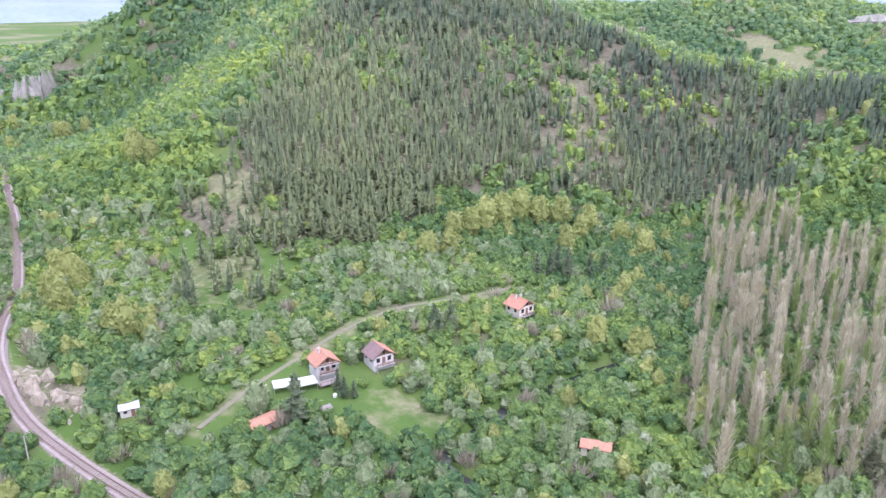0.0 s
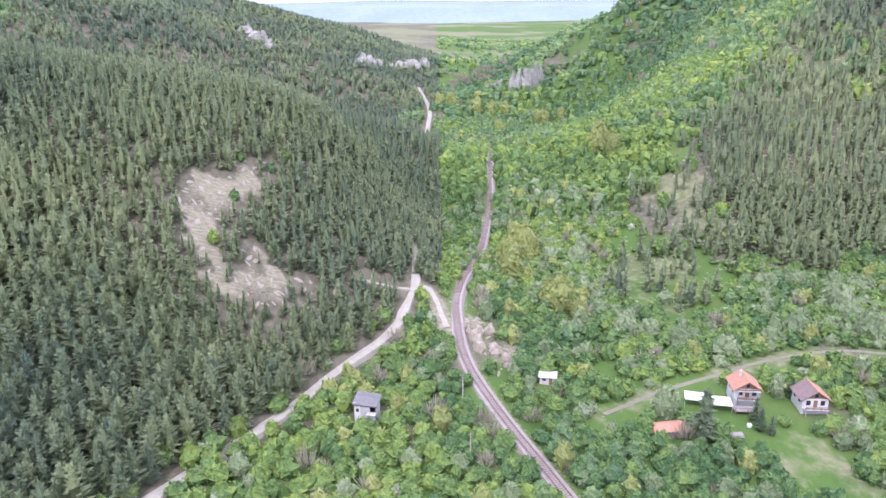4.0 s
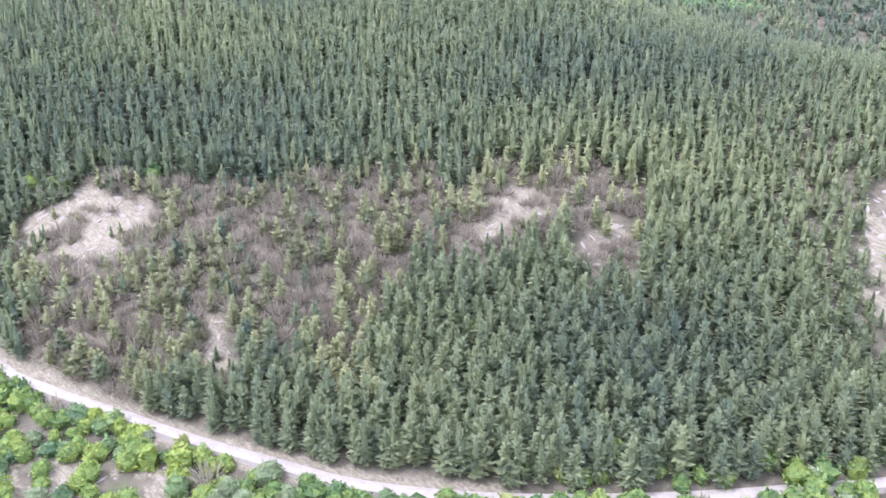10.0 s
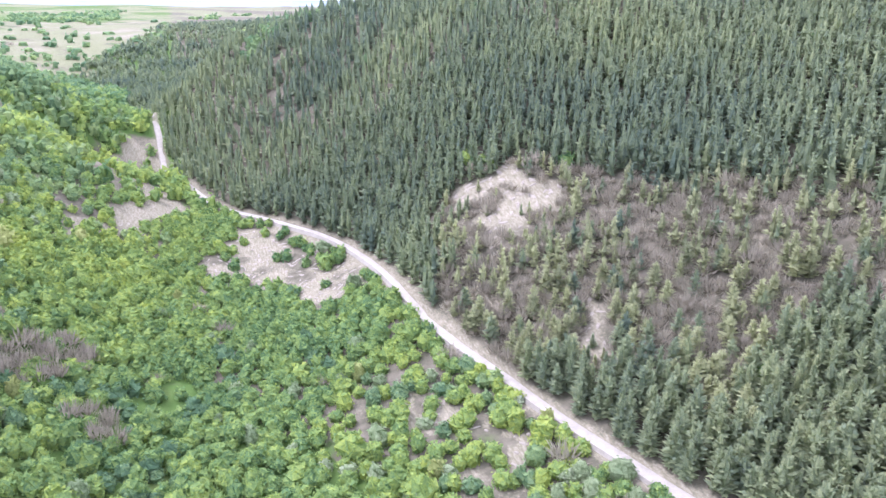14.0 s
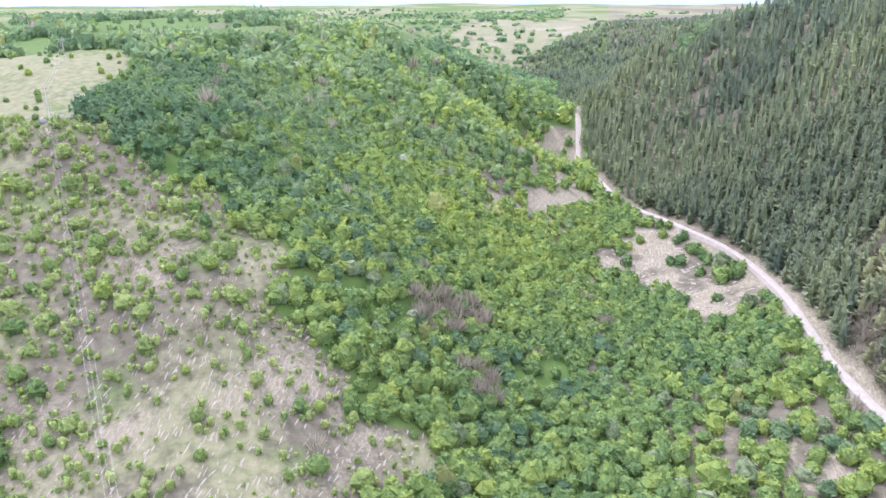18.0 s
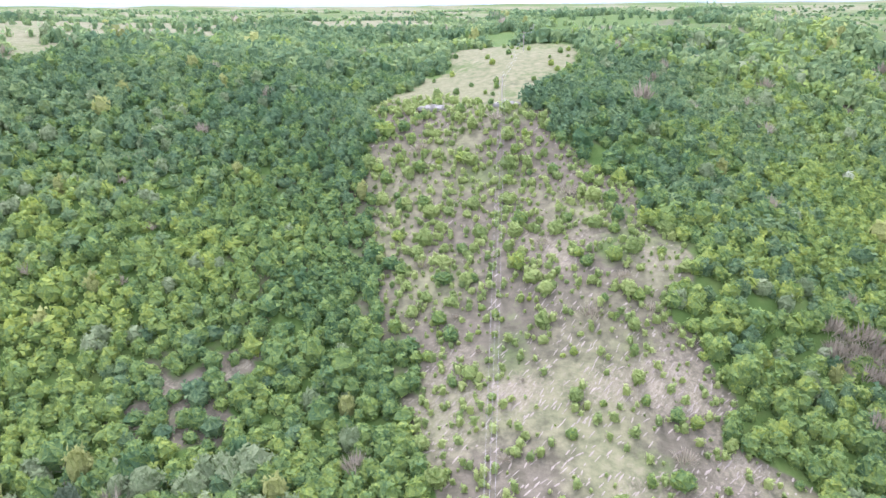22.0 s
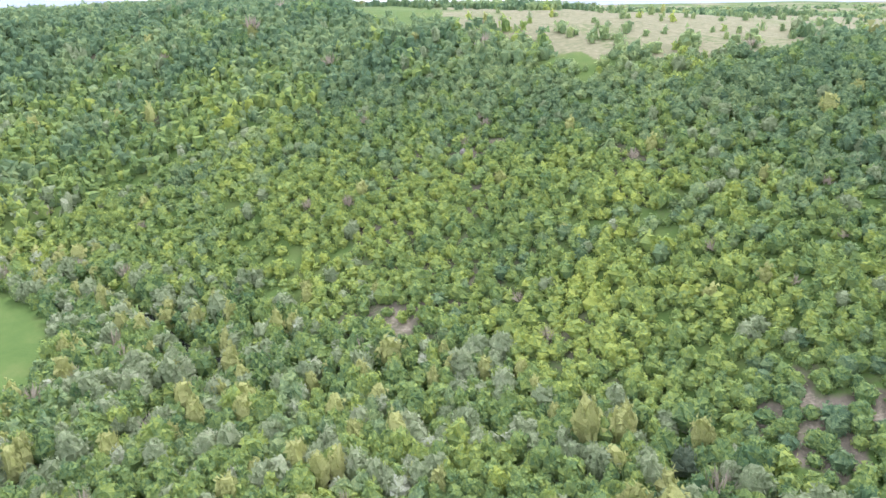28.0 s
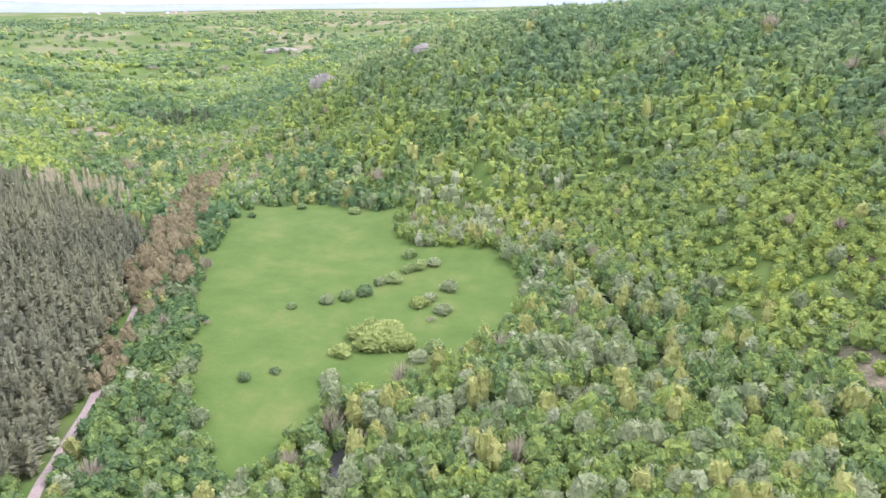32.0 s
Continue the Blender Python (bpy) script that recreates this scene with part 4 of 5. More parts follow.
        tint = np.clip(0.40 + 0.22 * ripple(x, y, 45, 71) + 0.18 * ripple(x, y, 130, 72) + 0.10 * ripple(x, y, 11, 74) + rng.normal(0, 0.10, len(x)), 0.02, 0.98)
        river_side = within(x, y, EAST_FLOOR, 5)
        floor = (z < 9) & (d < 620) & (y > -70) & ~river_side
        tone = tint
        tint = np.clip(tint - 0.15 * (floor & (y > 60)) - 0.10 * river_side + np.where(x < 0, 0.2, 0.10) * ((y < -40) & (d < 260) & ~river_side & (z < 45)), 0.02, 0.98)
        wet = floor & (off_line(x, y, RIVER_LINE) < 30)
        u = rng.uniform(size=len(x)) + 0.10 * ripple(x, y, 20, 73)
        pale = np.where(river_side, np.where(ripple(x, y, 9, 75) + 0.4 * ripple(x, y, 30, 76) > 0.30, 0.38, 0.05), np.where(wet, 0.16, np.where(floor, np.where((y > 200) & (x < 0), 0.20, 0.07), 0.0)))
        share = pale[:, None] + np.array([0.0, 0.006, 0.016, 0.022])[None] + floor[:, None] * np.array([0.0, 0.02, 0.035, 0.055])[None] + river_side[:, None] * np.array([0.0, 0.04, 0.045, 0.10])[None]
        kind = np.where(small, 3, np.where(u < share[:, 0], 1, np.where(u < share[:, 1], 4, np.where(u < share[:, 2], 3, np.where(u < share[:, 3], 2, 0)))))
        kind = np.where(within(x, y, SCRUB_NORTH, 12) & (u < 0.5), 3, kind)
        for thicket in BROWN_THICKETS:
            kind = np.where(within(x, y, thicket, 4) & (u < 0.75), 3, kind)
        kind = np.where(within(x, y, BLOSSOM, 5) & (u < 0.2), 4, kind)
        radius, tall = np.where(river_side, radius * np.where(kind == 1, 1.3, 1.08), radius), np.where(river_side, tall * 1.35, tall)
        # more oaks higher up; the distance share puts haze into the far woods' colour
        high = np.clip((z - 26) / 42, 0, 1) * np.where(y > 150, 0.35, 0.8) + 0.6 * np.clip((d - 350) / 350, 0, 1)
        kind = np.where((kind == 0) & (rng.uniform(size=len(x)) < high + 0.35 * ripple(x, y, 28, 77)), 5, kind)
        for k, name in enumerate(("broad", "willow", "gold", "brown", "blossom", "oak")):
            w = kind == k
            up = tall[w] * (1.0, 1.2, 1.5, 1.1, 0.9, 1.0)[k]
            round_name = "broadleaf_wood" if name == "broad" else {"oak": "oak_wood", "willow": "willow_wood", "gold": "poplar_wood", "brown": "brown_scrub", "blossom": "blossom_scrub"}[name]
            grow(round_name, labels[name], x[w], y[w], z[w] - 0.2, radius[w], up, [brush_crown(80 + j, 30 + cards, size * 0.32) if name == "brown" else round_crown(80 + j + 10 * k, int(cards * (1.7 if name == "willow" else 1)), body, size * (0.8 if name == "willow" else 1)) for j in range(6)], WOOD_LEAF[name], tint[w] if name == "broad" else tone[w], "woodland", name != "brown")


woods()

# ---- things ----
def part(name, verts, faces, material, parent, label=""):
    """One mesh under a thing or a part, in the thing's own coordinates."""
    me = bpy.data.meshes.new(name)
    me.from_pydata([tuple(v) for v in verts], [], [tuple(f) for f in faces])
    me.materials.append(material)
    me.update()
    ob = new(name, me)
    ob.parent = parent
    if label:
        ob["label"] = label
    return ob


def boxes(*items):
    """Corners and faces of boxes given as centre and size."""
    v, f = [], []
    for cx, cy, cz, sx, sy, sz in items:
        k = len(v)
        v += [(cx + a * sx / 2, cy + b * sy / 2, cz + c * sz / 2) for c in (-1, 1) for a, b in ((-1, -1), (1, -1), (1, 1), (-1, 1))]
        f += [(k + 3, k + 2, k + 1, k), (k + 4, k + 5, k + 6, k + 7)] + [(k + i, k + (i + 1) % 4, k + 4 + (i + 1) % 4, k + 4 + i) for i in range(4)]
    return v, f


def rod(points, radii, sides=5):
    """Corners and faces of a round bar through points."""
    v, f = [], []
    p = [Vector(q) for q in points]
    for i, (q, r) in enumerate(zip(p, radii)):
        d = (p[min(i + 1, len(p) - 1)] - p[max(i - 1, 0)]).normalized()
        a = d.cross(Vector((0.3, 1, 0.1))).normalized()
        b = d.cross(a)
        v += [tuple(q + (a * math.cos(6.2832 * k / sides) + b * math.sin(6.2832 * k / sides)) * r) for k in range(sides)]
    for i in range(len(p) - 1):
        f += [(i * sides + k, i * sides + (k + 1) % sides, (i + 1) * sides + (k + 1) % sides, (i + 1) * sides + k) for k in range(sides)]
    f.append(tuple(range(sides - 1, -1, -1)))
    f.append(tuple((len(p) - 1) * sides + k for k in range(sides)))
    return v, f


def join(*meshes):
    v, f = [], []
    for mv, mf in meshes:
        k = len(v)
        v += list(mv)
        f += [tuple(i + k for i in q) for q in mf]
    return v, f


def ground_at(x, y):
    return float(height(np.array([x]), np.array([y]))[0])


def thing(name, label, category, x, y, z=None, turn=0, group="", kind=""):
    ob = new(name)
    ob.empty_display_size = 0.5
    ob.matrix_basis = pose(x, y, ground_at(x, y) if z is None else z, 0, 0, turn)
    return tagged(ob, label, category, group, kind)


def slab(corners, thick):
    """A flat piece between four corners with a thickness downwards."""
    v = [tuple(c) for c in corners] + [(c[0], c[1], c[2] - thick) for c in corners]
    return v, [(0, 1, 2, 3), (7, 6, 5, 4)] + [(i, 4 + i, 4 + (i + 1) % 4, (i + 1) % 4) for i in range(4)]


def house(label, x, y, turn, w, d, base, eaves, rise, wall, left_tile, right_tile, balcony, chimneys):
    """A small gabled house: front gable towards local -y, ridge along y."""
    h = thing("house", label, "house", x, y, None, turn)
    zb, ze, zr = base, base + eaves, base + eaves + rise
    part("foundation", *boxes((0, 0, zb / 2 - 0.6, w + 0.1, d + 0.1, zb + 1.2)), WHITEWASH, h, "pale rendered basement wall")
    part("wall", *boxes((0, 0, (zb + ze) / 2, w, d, ze - zb)), wall, h)
    for s, name in ((-1, "front_gable"), (1, "back_gable")):
        y0, y1 = s * d / 2, s * (d / 2 - 0.2)
        v = [(-w / 2, y0, ze), (w / 2, y0, ze), (0, y0, zr), (-w / 2, y1, ze), (w / 2, y1, ze), (0, y1, zr)]
        part(name, v, [(0, 1, 2), (5, 4, 3), (0, 3, 4, 1), (1, 4, 5, 2), (2, 5, 3, 0)], TIMBER if s < 0 else wall, h, "brown boarded gable" if s < 0 else "")
    over, drop = 0.7, 0.7 * rise / (w / 2)
    for s, tile, name in ((-1, left_tile, "roof_slope"), (1, right_tile, "roof_slope")):
        c = [(0, -d / 2 - over, zr + 0.12), (0, d / 2 + over * 0.6, zr + 0.12), (s * (w / 2 + over), d / 2 + over * 0.6, ze - drop + 0.12), (s * (w / 2 + over), -d / 2 - over, ze - drop + 0.12)]
        roof = part(name, *slab(c if s > 0 else [c[0], c[3], c[2], c[1]], 0.16), tile, h, "roof slope of " + ("orange clay tiles" if tile is ORANGE_TILE else "dark weathered tiles"))
        rows = []
        for k in range(1, 9):
            u = k / 9
            rows.append((s * (w / 2 + over) * u, -over * 0.2, zr + 0.15 + (ze - drop - zr) * u, 0.10, d + over * 1.5, 0.05))
        part("tile_course", *boxes(*rows), tile, roof)
    part("ridge_tile", *boxes((0, -over * 0.2, zr + 0.16, 0.3, d + over * 1.6, 0.12)), right_tile, h)
    for k in range(chimneys):
        ch = part("chimney", *boxes((-0.9 + 1.5 * k, 0.8 - 0.5 * k, zr + 0.1, 0.5, 0.5, 1.5)), WHITEWASH, h, "pale rendered chimney")
        part("chimney_cap", *boxes((-0.9 + 1.5 * k, 0.8 - 0.5 * k, zr + 0.9, 0.7, 0.7, 0.1)), CONCRETE, ch)

    def window(px, py, pz, sx, sz, side):
        fx, fy = (sx, 0.10) if side == "f" else (0.10, sx)
        fr = part("window", *boxes((px, py, pz, fx + (0.16 if side == "f" else 0), fy + (0.16 if side != "f" else 0), sz + 0.16)), TIMBER, h, "brown window frame")
        out = -0.06 if side != "r" else 0.06
        part("pane", *boxes((px + (out if side != "f" else 0), py + (out if side == "f" else 0), pz, max(0.03, fx * 0.95 if side == "f" else 0.03), max(0.03, fy * 0.95 if side != "f" else 0.03), sz)), PANE, fr)

    for wx in (-w * 0.28, w * 0.28):
        window(wx, -d / 2 - 0.02, zb + eaves * 0.52, 0.95, 1.15, "f")
    for wy in (-d * 0.22, d * 0.25):
        window(-w / 2 - 0.02, wy, zb + eaves * 0.52, 0.9, 1.1, "l")
        window(w / 2 + 0.02, wy, zb + eaves * 0.52, 0.9, 1.1, "r")
    window(0, -d / 2 - 0.02, ze + rise * 0.38, 0.8, 0.9, "f")
    part("door", *boxes((0, -d / 2 - 0.04, zb + 1.0, 0.95, 0.08, 2.0)), TIMBER, h, "brown wooden door")
    if balcony:
        for k, zf in enumerate((zb - 0.05, ze - 0.2)[:balcony]):
            b = part("balcony", *boxes((0, -d / 2 - 0.75, zf, w * 0.95, 1.5, 0.14)), CONCRETE, h, "projecting balcony with brown rails")
            part("rail", *boxes((0, -d / 2 - 1.45, zf + 0.95, w * 0.95, 0.09, 0.10), (0, -d / 2 - 1.45, zf + 0.55, w * 0.95, 0.05, 0.28)), TIMBER, b)
            for px in (-w * 0.45, -w * 0.15, w * 0.15, w * 0.45):
                part("post", *boxes((px, -d / 2 - 1.42, zf + 0.5, 0.11, 0.11, 1.0)), TIMBER, b)
            for px in (-w * 0.42, w * 0.42):
                part("support", *boxes((px, -d / 2 - 1.3, zf / 2 - 0.3, 0.2, 0.2, zf + 0.5)), CONCRETE, b)
    return h


house("white house with an orange tiled roof and brown balconies", -33, 176, 30, 6.0, 6.2, 2.3, 2.6, 2.0, WHITEWASH, ORANGE_TILE, ORANGE_TILE, 2, 1)
house("white house with one dark and one orange roof slope", -18.5, 182, 33, 6.2, 6.0, 1.6, 2.5, 2.1, WHITEWASH, DARK_TILE, ORANGE_TILE, 1, 0)
house("cream house with an orange roof and two chimneys", 24.5, 216, 38, 6.4, 6.6, 1.2, 2.7, 1.9, CREAM, ORANGE_TILE, ORANGE_TILE, 1, 2)


def canopy(x, y, turn, w, d, h):
    c = thing("canopy", "white canvas shelter on thin posts beside the house", "canopy", x, y, None, turn, "white shelters by the house")
    top = (0, 0, h + 0.9)
    e = [(-w / 2, -d / 2, h), (w / 2, -d / 2, h), (w / 2, d / 2, h), (-w / 2, d / 2, h)]
    part("roof_sheet", e + [top], [(0, 1, 4), (1, 2, 4), (2, 3, 4), (3, 0, 4), (3, 2, 1, 0)], SHEET, c, "white peaked canvas sheet")
    part("valance", *boxes((0, -d / 2, h - 0.15, w, 0.04, 0.3), (0, d / 2, h - 0.15, w, 0.04, 0.3), (-w / 2, 0, h - 0.15, 0.04, d, 0.3), (w / 2, 0, h - 0.15, 0.04, d, 0.3)), SHEET, c)
    for px, py, _ in e:
        part("post", *rod([(px * 0.97, py * 0.97, -0.6), (px * 0.97, py * 0.97, h)], [0.05, 0.05]), METAL_SHEET, c)
    return c


canopy(-42.5, 168, 20, 5.2, 4.2, 2.3)
canopy(-36.5, 169, 25, 5.0, 4.4, 2.3)


def shed(label, x, y, turn, w, d, h, rise, wall, tile):
    """A low outbuilding with one pitched roof."""
    s = thing("shed", label, "shed", x, y, None, turn)
    part("wall", *boxes((0, 0, h / 2 - 0.5, w, d, h + 1)), wall, s)
    for k in (-1, 1):
        c = [(-w / 2 - 0.4, 0, h + rise), (w / 2 + 0.4, 0, h + rise), (w / 2 + 0.4, k * (d / 2 + 0.4), h - 0.1), (-w / 2 - 0.4, k * (d / 2 + 0.4), h - 0.1)]
        part("roof_slope", *slab(c if k < 0 else c[::-1], 0.12), tile, s, "low pitched roof slope")
        v = [(k * w / 2, -d / 2, h), (k * w / 2, d / 2, h), (k * w / 2, 0, h + rise), (k * (w / 2 - 0.15), -d / 2, h), (k * (w / 2 - 0.15), d / 2, h), (k * (w / 2 - 0.15), 0, h + rise)]
        part("gable", v, [(0, 1, 2), (5, 4, 3), (0, 3, 4, 1), (1, 4, 5, 2), (2, 5, 3, 0)], wall, s)
    door = part("door", *boxes((w * 0.2, -d / 2 - 0.03, h * 0.45, 0.9, 0.06, h * 0.9)), TIMBER, s, "plank door")
    part("handle", *boxes((w * 0.2 + 0.35, -d / 2 - 0.08, h * 0.45, 0.04, 0.05, 0.15)), STEEL, door)
    fr = part("window", *boxes((-w * 0.22, -d / 2 - 0.02, h * 0.6, 0.9, 0.06, 0.7)), TIMBER, s)
    part("pane", *boxes((-w * 0.22, -d / 2 - 0.06, h * 0.6, 0.75, 0.03, 0.55)), PANE, fr)
    return s


shed("long low shed under an orange tiled roof", -44, 152, 45, 7.5, 4.0, 2.3, 0.8, GREY_TIMBER, ORANGE_TILE)
shed("low outbuilding with an orange roof among trees", 35, 143.5, -18, 6.5, 3.4, 2.3, 0.7, CREAM, ORANGE_TILE)
shed("small white shed with a pale metal roof", -79, 158, 25, 4.2, 3.4, 2.3, 0.5, WHITEWASH, METAL_SHEET)


def ruin(x, y, turn):
    r = thing("ruin", "derelict grey concrete building with a sagging flat roof", "ruin", x, y, None, turn)
    part("tower_wall", *boxes((0, -2.3, 2.2, 2.4, 0.25, 6.0), (-2.6, -0.2, 2.6, 0.25, 4.4, 6.4), (2.4, 0.4, 2.2, 0.25, 4.0, 5.4), (0, 2.4, 2.4, 5.0, 0.25, 5.8)), CONCRETE, r, "bare concrete wall with empty openings")
    part("front_wall", *boxes((-1.9, -2.3, 2.4, 1.4, 0.25, 6.0), (1.8, -2.3, 1.2, 1.2, 0.25, 4.0)), WHITEWASH, r, "flaking white wall")
    part("roof_slab", *slab([(-3.1, -2.9, 5.8), (2.9, -2.7, 5.3), (3.0, 3.0, 5.5), (-3.1, 3.1, 6.1)], 0.3), BITUMEN, r, "dark bitumen roof slab")
    part("opening", *boxes((-1.9, -2.42, 3.9, 0.7, 0.06, 0.9)), PANE, r)
    part("opening", *boxes((-2.72, 0.2, 3.9, 0.06, 0.9, 1.0)), PANE, r)
    part("canopy_slab", *boxes((1.6, -3.0, 3.4, 2.2, 1.5, 0.16)), CONCRETE, r)
    return r


ruin(-105, 114, 28)


def pole(x, y, h, label, arm=1.6, turn=0, z=None):
    p = thing("utility_pole", label, "pole", x, y, z, turn, "utility poles")
    part("shaft", *rod([(0, 0, -1), (0, 0, h * 0.5), (0, 0, h)], [0.19, 0.16, 0.11], 7), PALE_BARK, p)
    bar = part("crossarm", *boxes((0, 0, h - 0.5, arm, 0.12, 0.14)), STEEL, p)
    for k in (-0.45, 0, 0.45):
        part("insulator", *rod([(k * arm * 0.95, 0, h - 0.45), (k * arm * 0.95, 0, h - 0.2)], [0.06, 0.04], 6), WHITEWASH, bar)
    return p


pole(-92, 136, 8.0, "pale wooden pole beside the railway", 1.2, 30)
pole(-77, 117, 8.0, "pale wooden pole beside the railway", 1.2, 30)
LINE_POLES = [(2, -55, 9.0), (5, -267, 9.0), (-3, -350, 9.0), (-9, -430, 9.0)]
for px, py, ph in LINE_POLES:
    pole(px, py, ph, "slim power line pole with a crossarm", 2.2, 0)
for (ax, ay, ah), (bx, by, bh) in zip(LINE_POLES, LINE_POLES[1:]):
    za, zb = ground_at(ax, ay) + ah - 0.2, ground_at(bx, by) + bh - 0.2
    span = thing("power_cable", "thin sagging power cables strung between poles", "cable", ax, ay, za)
    for k in (-0.95, 0, 0.95):
        pts = [((bx - ax) * u + k, (by - ay) * u, (zb - za) * u - math.hypot(bx - ax, by - ay) * 0.11 * u * (1 - u)) for u in np.linspace(0, 1, 13)]
        part("strand", *rod(pts, [0.022] * 13, 4), WIRE, span)


def water_tank(x, y):
    t = thing("water_tank", "small white round water tank on the lawn", "tank", x, y)
    part("barrel", *rod([(0, 0, -0.2), (0, 0, 0.6), (0, 0, 0.8), (0, 0, 0.88)], [0.6, 0.6, 0.48, 0.18], 14), SHEET, t)
    part("lid", *rod([(0, 0, 0.86), (0, 0, 0.93)], [0.2, 0.2], 10), METAL_SHEET, t, "grey screw lid")
    return t


water_tank(-28.5, 165.2)


def log_pile(x, y, turn):
    p = thing("log_pile", "low pile of grey-brown logs on the lawn", "logs", x, y, None, turn)
    for k in range(9):
        row, col = (0, k) if k < 5 else (1, k - 4.5)
        part("log", *rod([(-1.5 + 0.1 * (k % 3), (col - 2) * 0.42, 0.16 + 0.34 * row), (1.5 - 0.12 * (k % 2), (col - 2) * 0.42 + 0.05, 0.18 + 0.34 * row)], [0.2, 0.18], 7), GREY_TIMBER, p)
    return p


log_pile(-30, 160, 35)


def terrace(x, y, turn):
    """A raised plank terrace on posts below a house, with a rail."""
    t = thing("terrace", "weathered plank terrace with a rail below the house", "terrace", x, y, None, turn)
    for k in range(14):
        part("plank", *boxes((0, -1.3 + 0.2 * k, 1.0, 6.4, 0.17, 0.06)), GREY_TIMBER, t)
    for px in (-3.0, 0.0, 3.0):
        part("post", *boxes((px, -1.3, 0.6, 0.14, 0.14, 2.8)), TIMBER, t)
        part("joist", *boxes((px, 0, 0.9, 0.12, 2.7, 0.14)), TIMBER, t)
    part("handrail", *boxes((0, -1.3, 1.95, 6.4, 0.1, 0.08)), TIMBER, t, "brown handrail")
    return t


terrace(-30.6, 170.6, 30)


# ---- railway ----
def railway():
    bed, c, t, z = strip("railway_bed", RAIL_LINE, [(-3.0, -1.2), (-1.9, 0.35), (1.9, 0.35), (3.0, -1.2)], BALLAST, "single railway track on a pale ballast bed", "railway", 0.7)
    side = np.stack([t[:, 1], -t[:, 0]], 1)
    for s in (-0.75, 0.75):
        v, f = [], []
        for i in range(0, len(c), 2):
            q = c[i] + side[i] * s
            for dx, dz in ((-0.06, 0.48), (-0.06, 0.64), (0.06, 0.64), (0.06, 0.48)):
                v.append((q[0] + side[i][0] * dx, q[1] + side[i][1] * dx, z[i] + dz))
        n = len(v) // 4
        f = [(4 * i + k, 4 * i + 4 + k, 4 * i + 4 + (k + 1) % 4, 4 * i + (k + 1) % 4) for i in range(n - 1) for k in range(4)]
        part("rail", v, f, STEEL, bed, "rusty steel rail")
    sv, sf = boxes((0, 0, 0, 2.4, 0.24, 0.16))
    me = bpy.data.meshes.new("sleeper")
    me.from_pydata(sv, [], sf)
    me.materials.append(SLEEPER)
    order = np.argsort(np.hypot(c[:, 0] + 90, c[:, 1] - 145))
    rest = []
    for rank, i in enumerate(order):
        turn = math.degrees(math.atan2(side[i][1], side[i][0]))
        if rank < 280:
            ob = new("sleeper", me)
            ob.parent = bed
            ob.matrix_basis = pose(c[i][0], c[i][1], z[i] + 0.41, 0, 0, turn)
        elif rank < 620:
            m = pose(c[i][0], c[i][1], z[i] + 0.41, 0, 0, turn)
            rest.append(([m @ Vector(q) for q in sv], sf))
    if rest:
        tagged(part("far_sleepers", *join(*rest), SLEEPER, bed), kind="stuff")


railway()


# ---- rock ----
def rock_piece(seed, n=7):
    rng = np.random.default_rng(seed)
    v, f = [], []
    for k, (zz, rr) in enumerate(((-0.5, 0.95), (0.25, 1.0), (0.62, 0.55))):
        for j in range(n):
            a = 6.2832 * j / n + rng.uniform(-0.25, 0.25)
            r = rr * rng.uniform(0.7, 1.15)
            v.append((r * math.cos(a), r * math.sin(a), zz * rng.uniform(0.75, 1.25)))
    for k in range(2):
        f += [(k * n + j, k * n + (j + 1) % n, (k + 1) * n + (j + 1) % n, (k + 1) * n + j) for j in range(n)]
    v.append((0, 0, 0.72))
    f += [(2 * n + j, 2 * n + (j + 1) % n, 3 * n) for j in range(n)]
    return np.array(v), f


def rubble(name, label, x, y, sx, sy, sz, turn, material, lift=0.0):
    """Many broken ledges and blocks lying on the ground as one loose cover."""
    shapes = [rock_piece(200 + k) for k in range(5)]
    rng = np.random.default_rng(len(x))
    z = height(x, y)
    e = 1.0
    slope_x, slope_y = (height(x + e, y) - z) / e, (height(x, y + e) - z) / e
    v, f, base = [], [], 0
    for i in range(len(x)):
        s, q = shapes[rng.integers(5)]
        a = turn[i]
        px, py = s[:, 0] * sx[i], s[:, 1] * sy[i]
        gx, gy = px * math.cos(a) - py * math.sin(a), px * math.sin(a) + py * math.cos(a)
        v.append(np.stack([x[i] + gx, y[i] + gy, z[i] + s[:, 2] * sz[i] + gx * slope_x[i] + gy * slope_y[i] + lift], 1))
        f += [tuple(k + base for k in face) for face in q]
        base += len(s)
    me = bpy.data.meshes.new(name)
    me.from_pydata(np.concatenate(v).tolist(), [], f)
    me.materials.append(material)
    return tagged(new(name, me), label, "rock", kind="stuff")


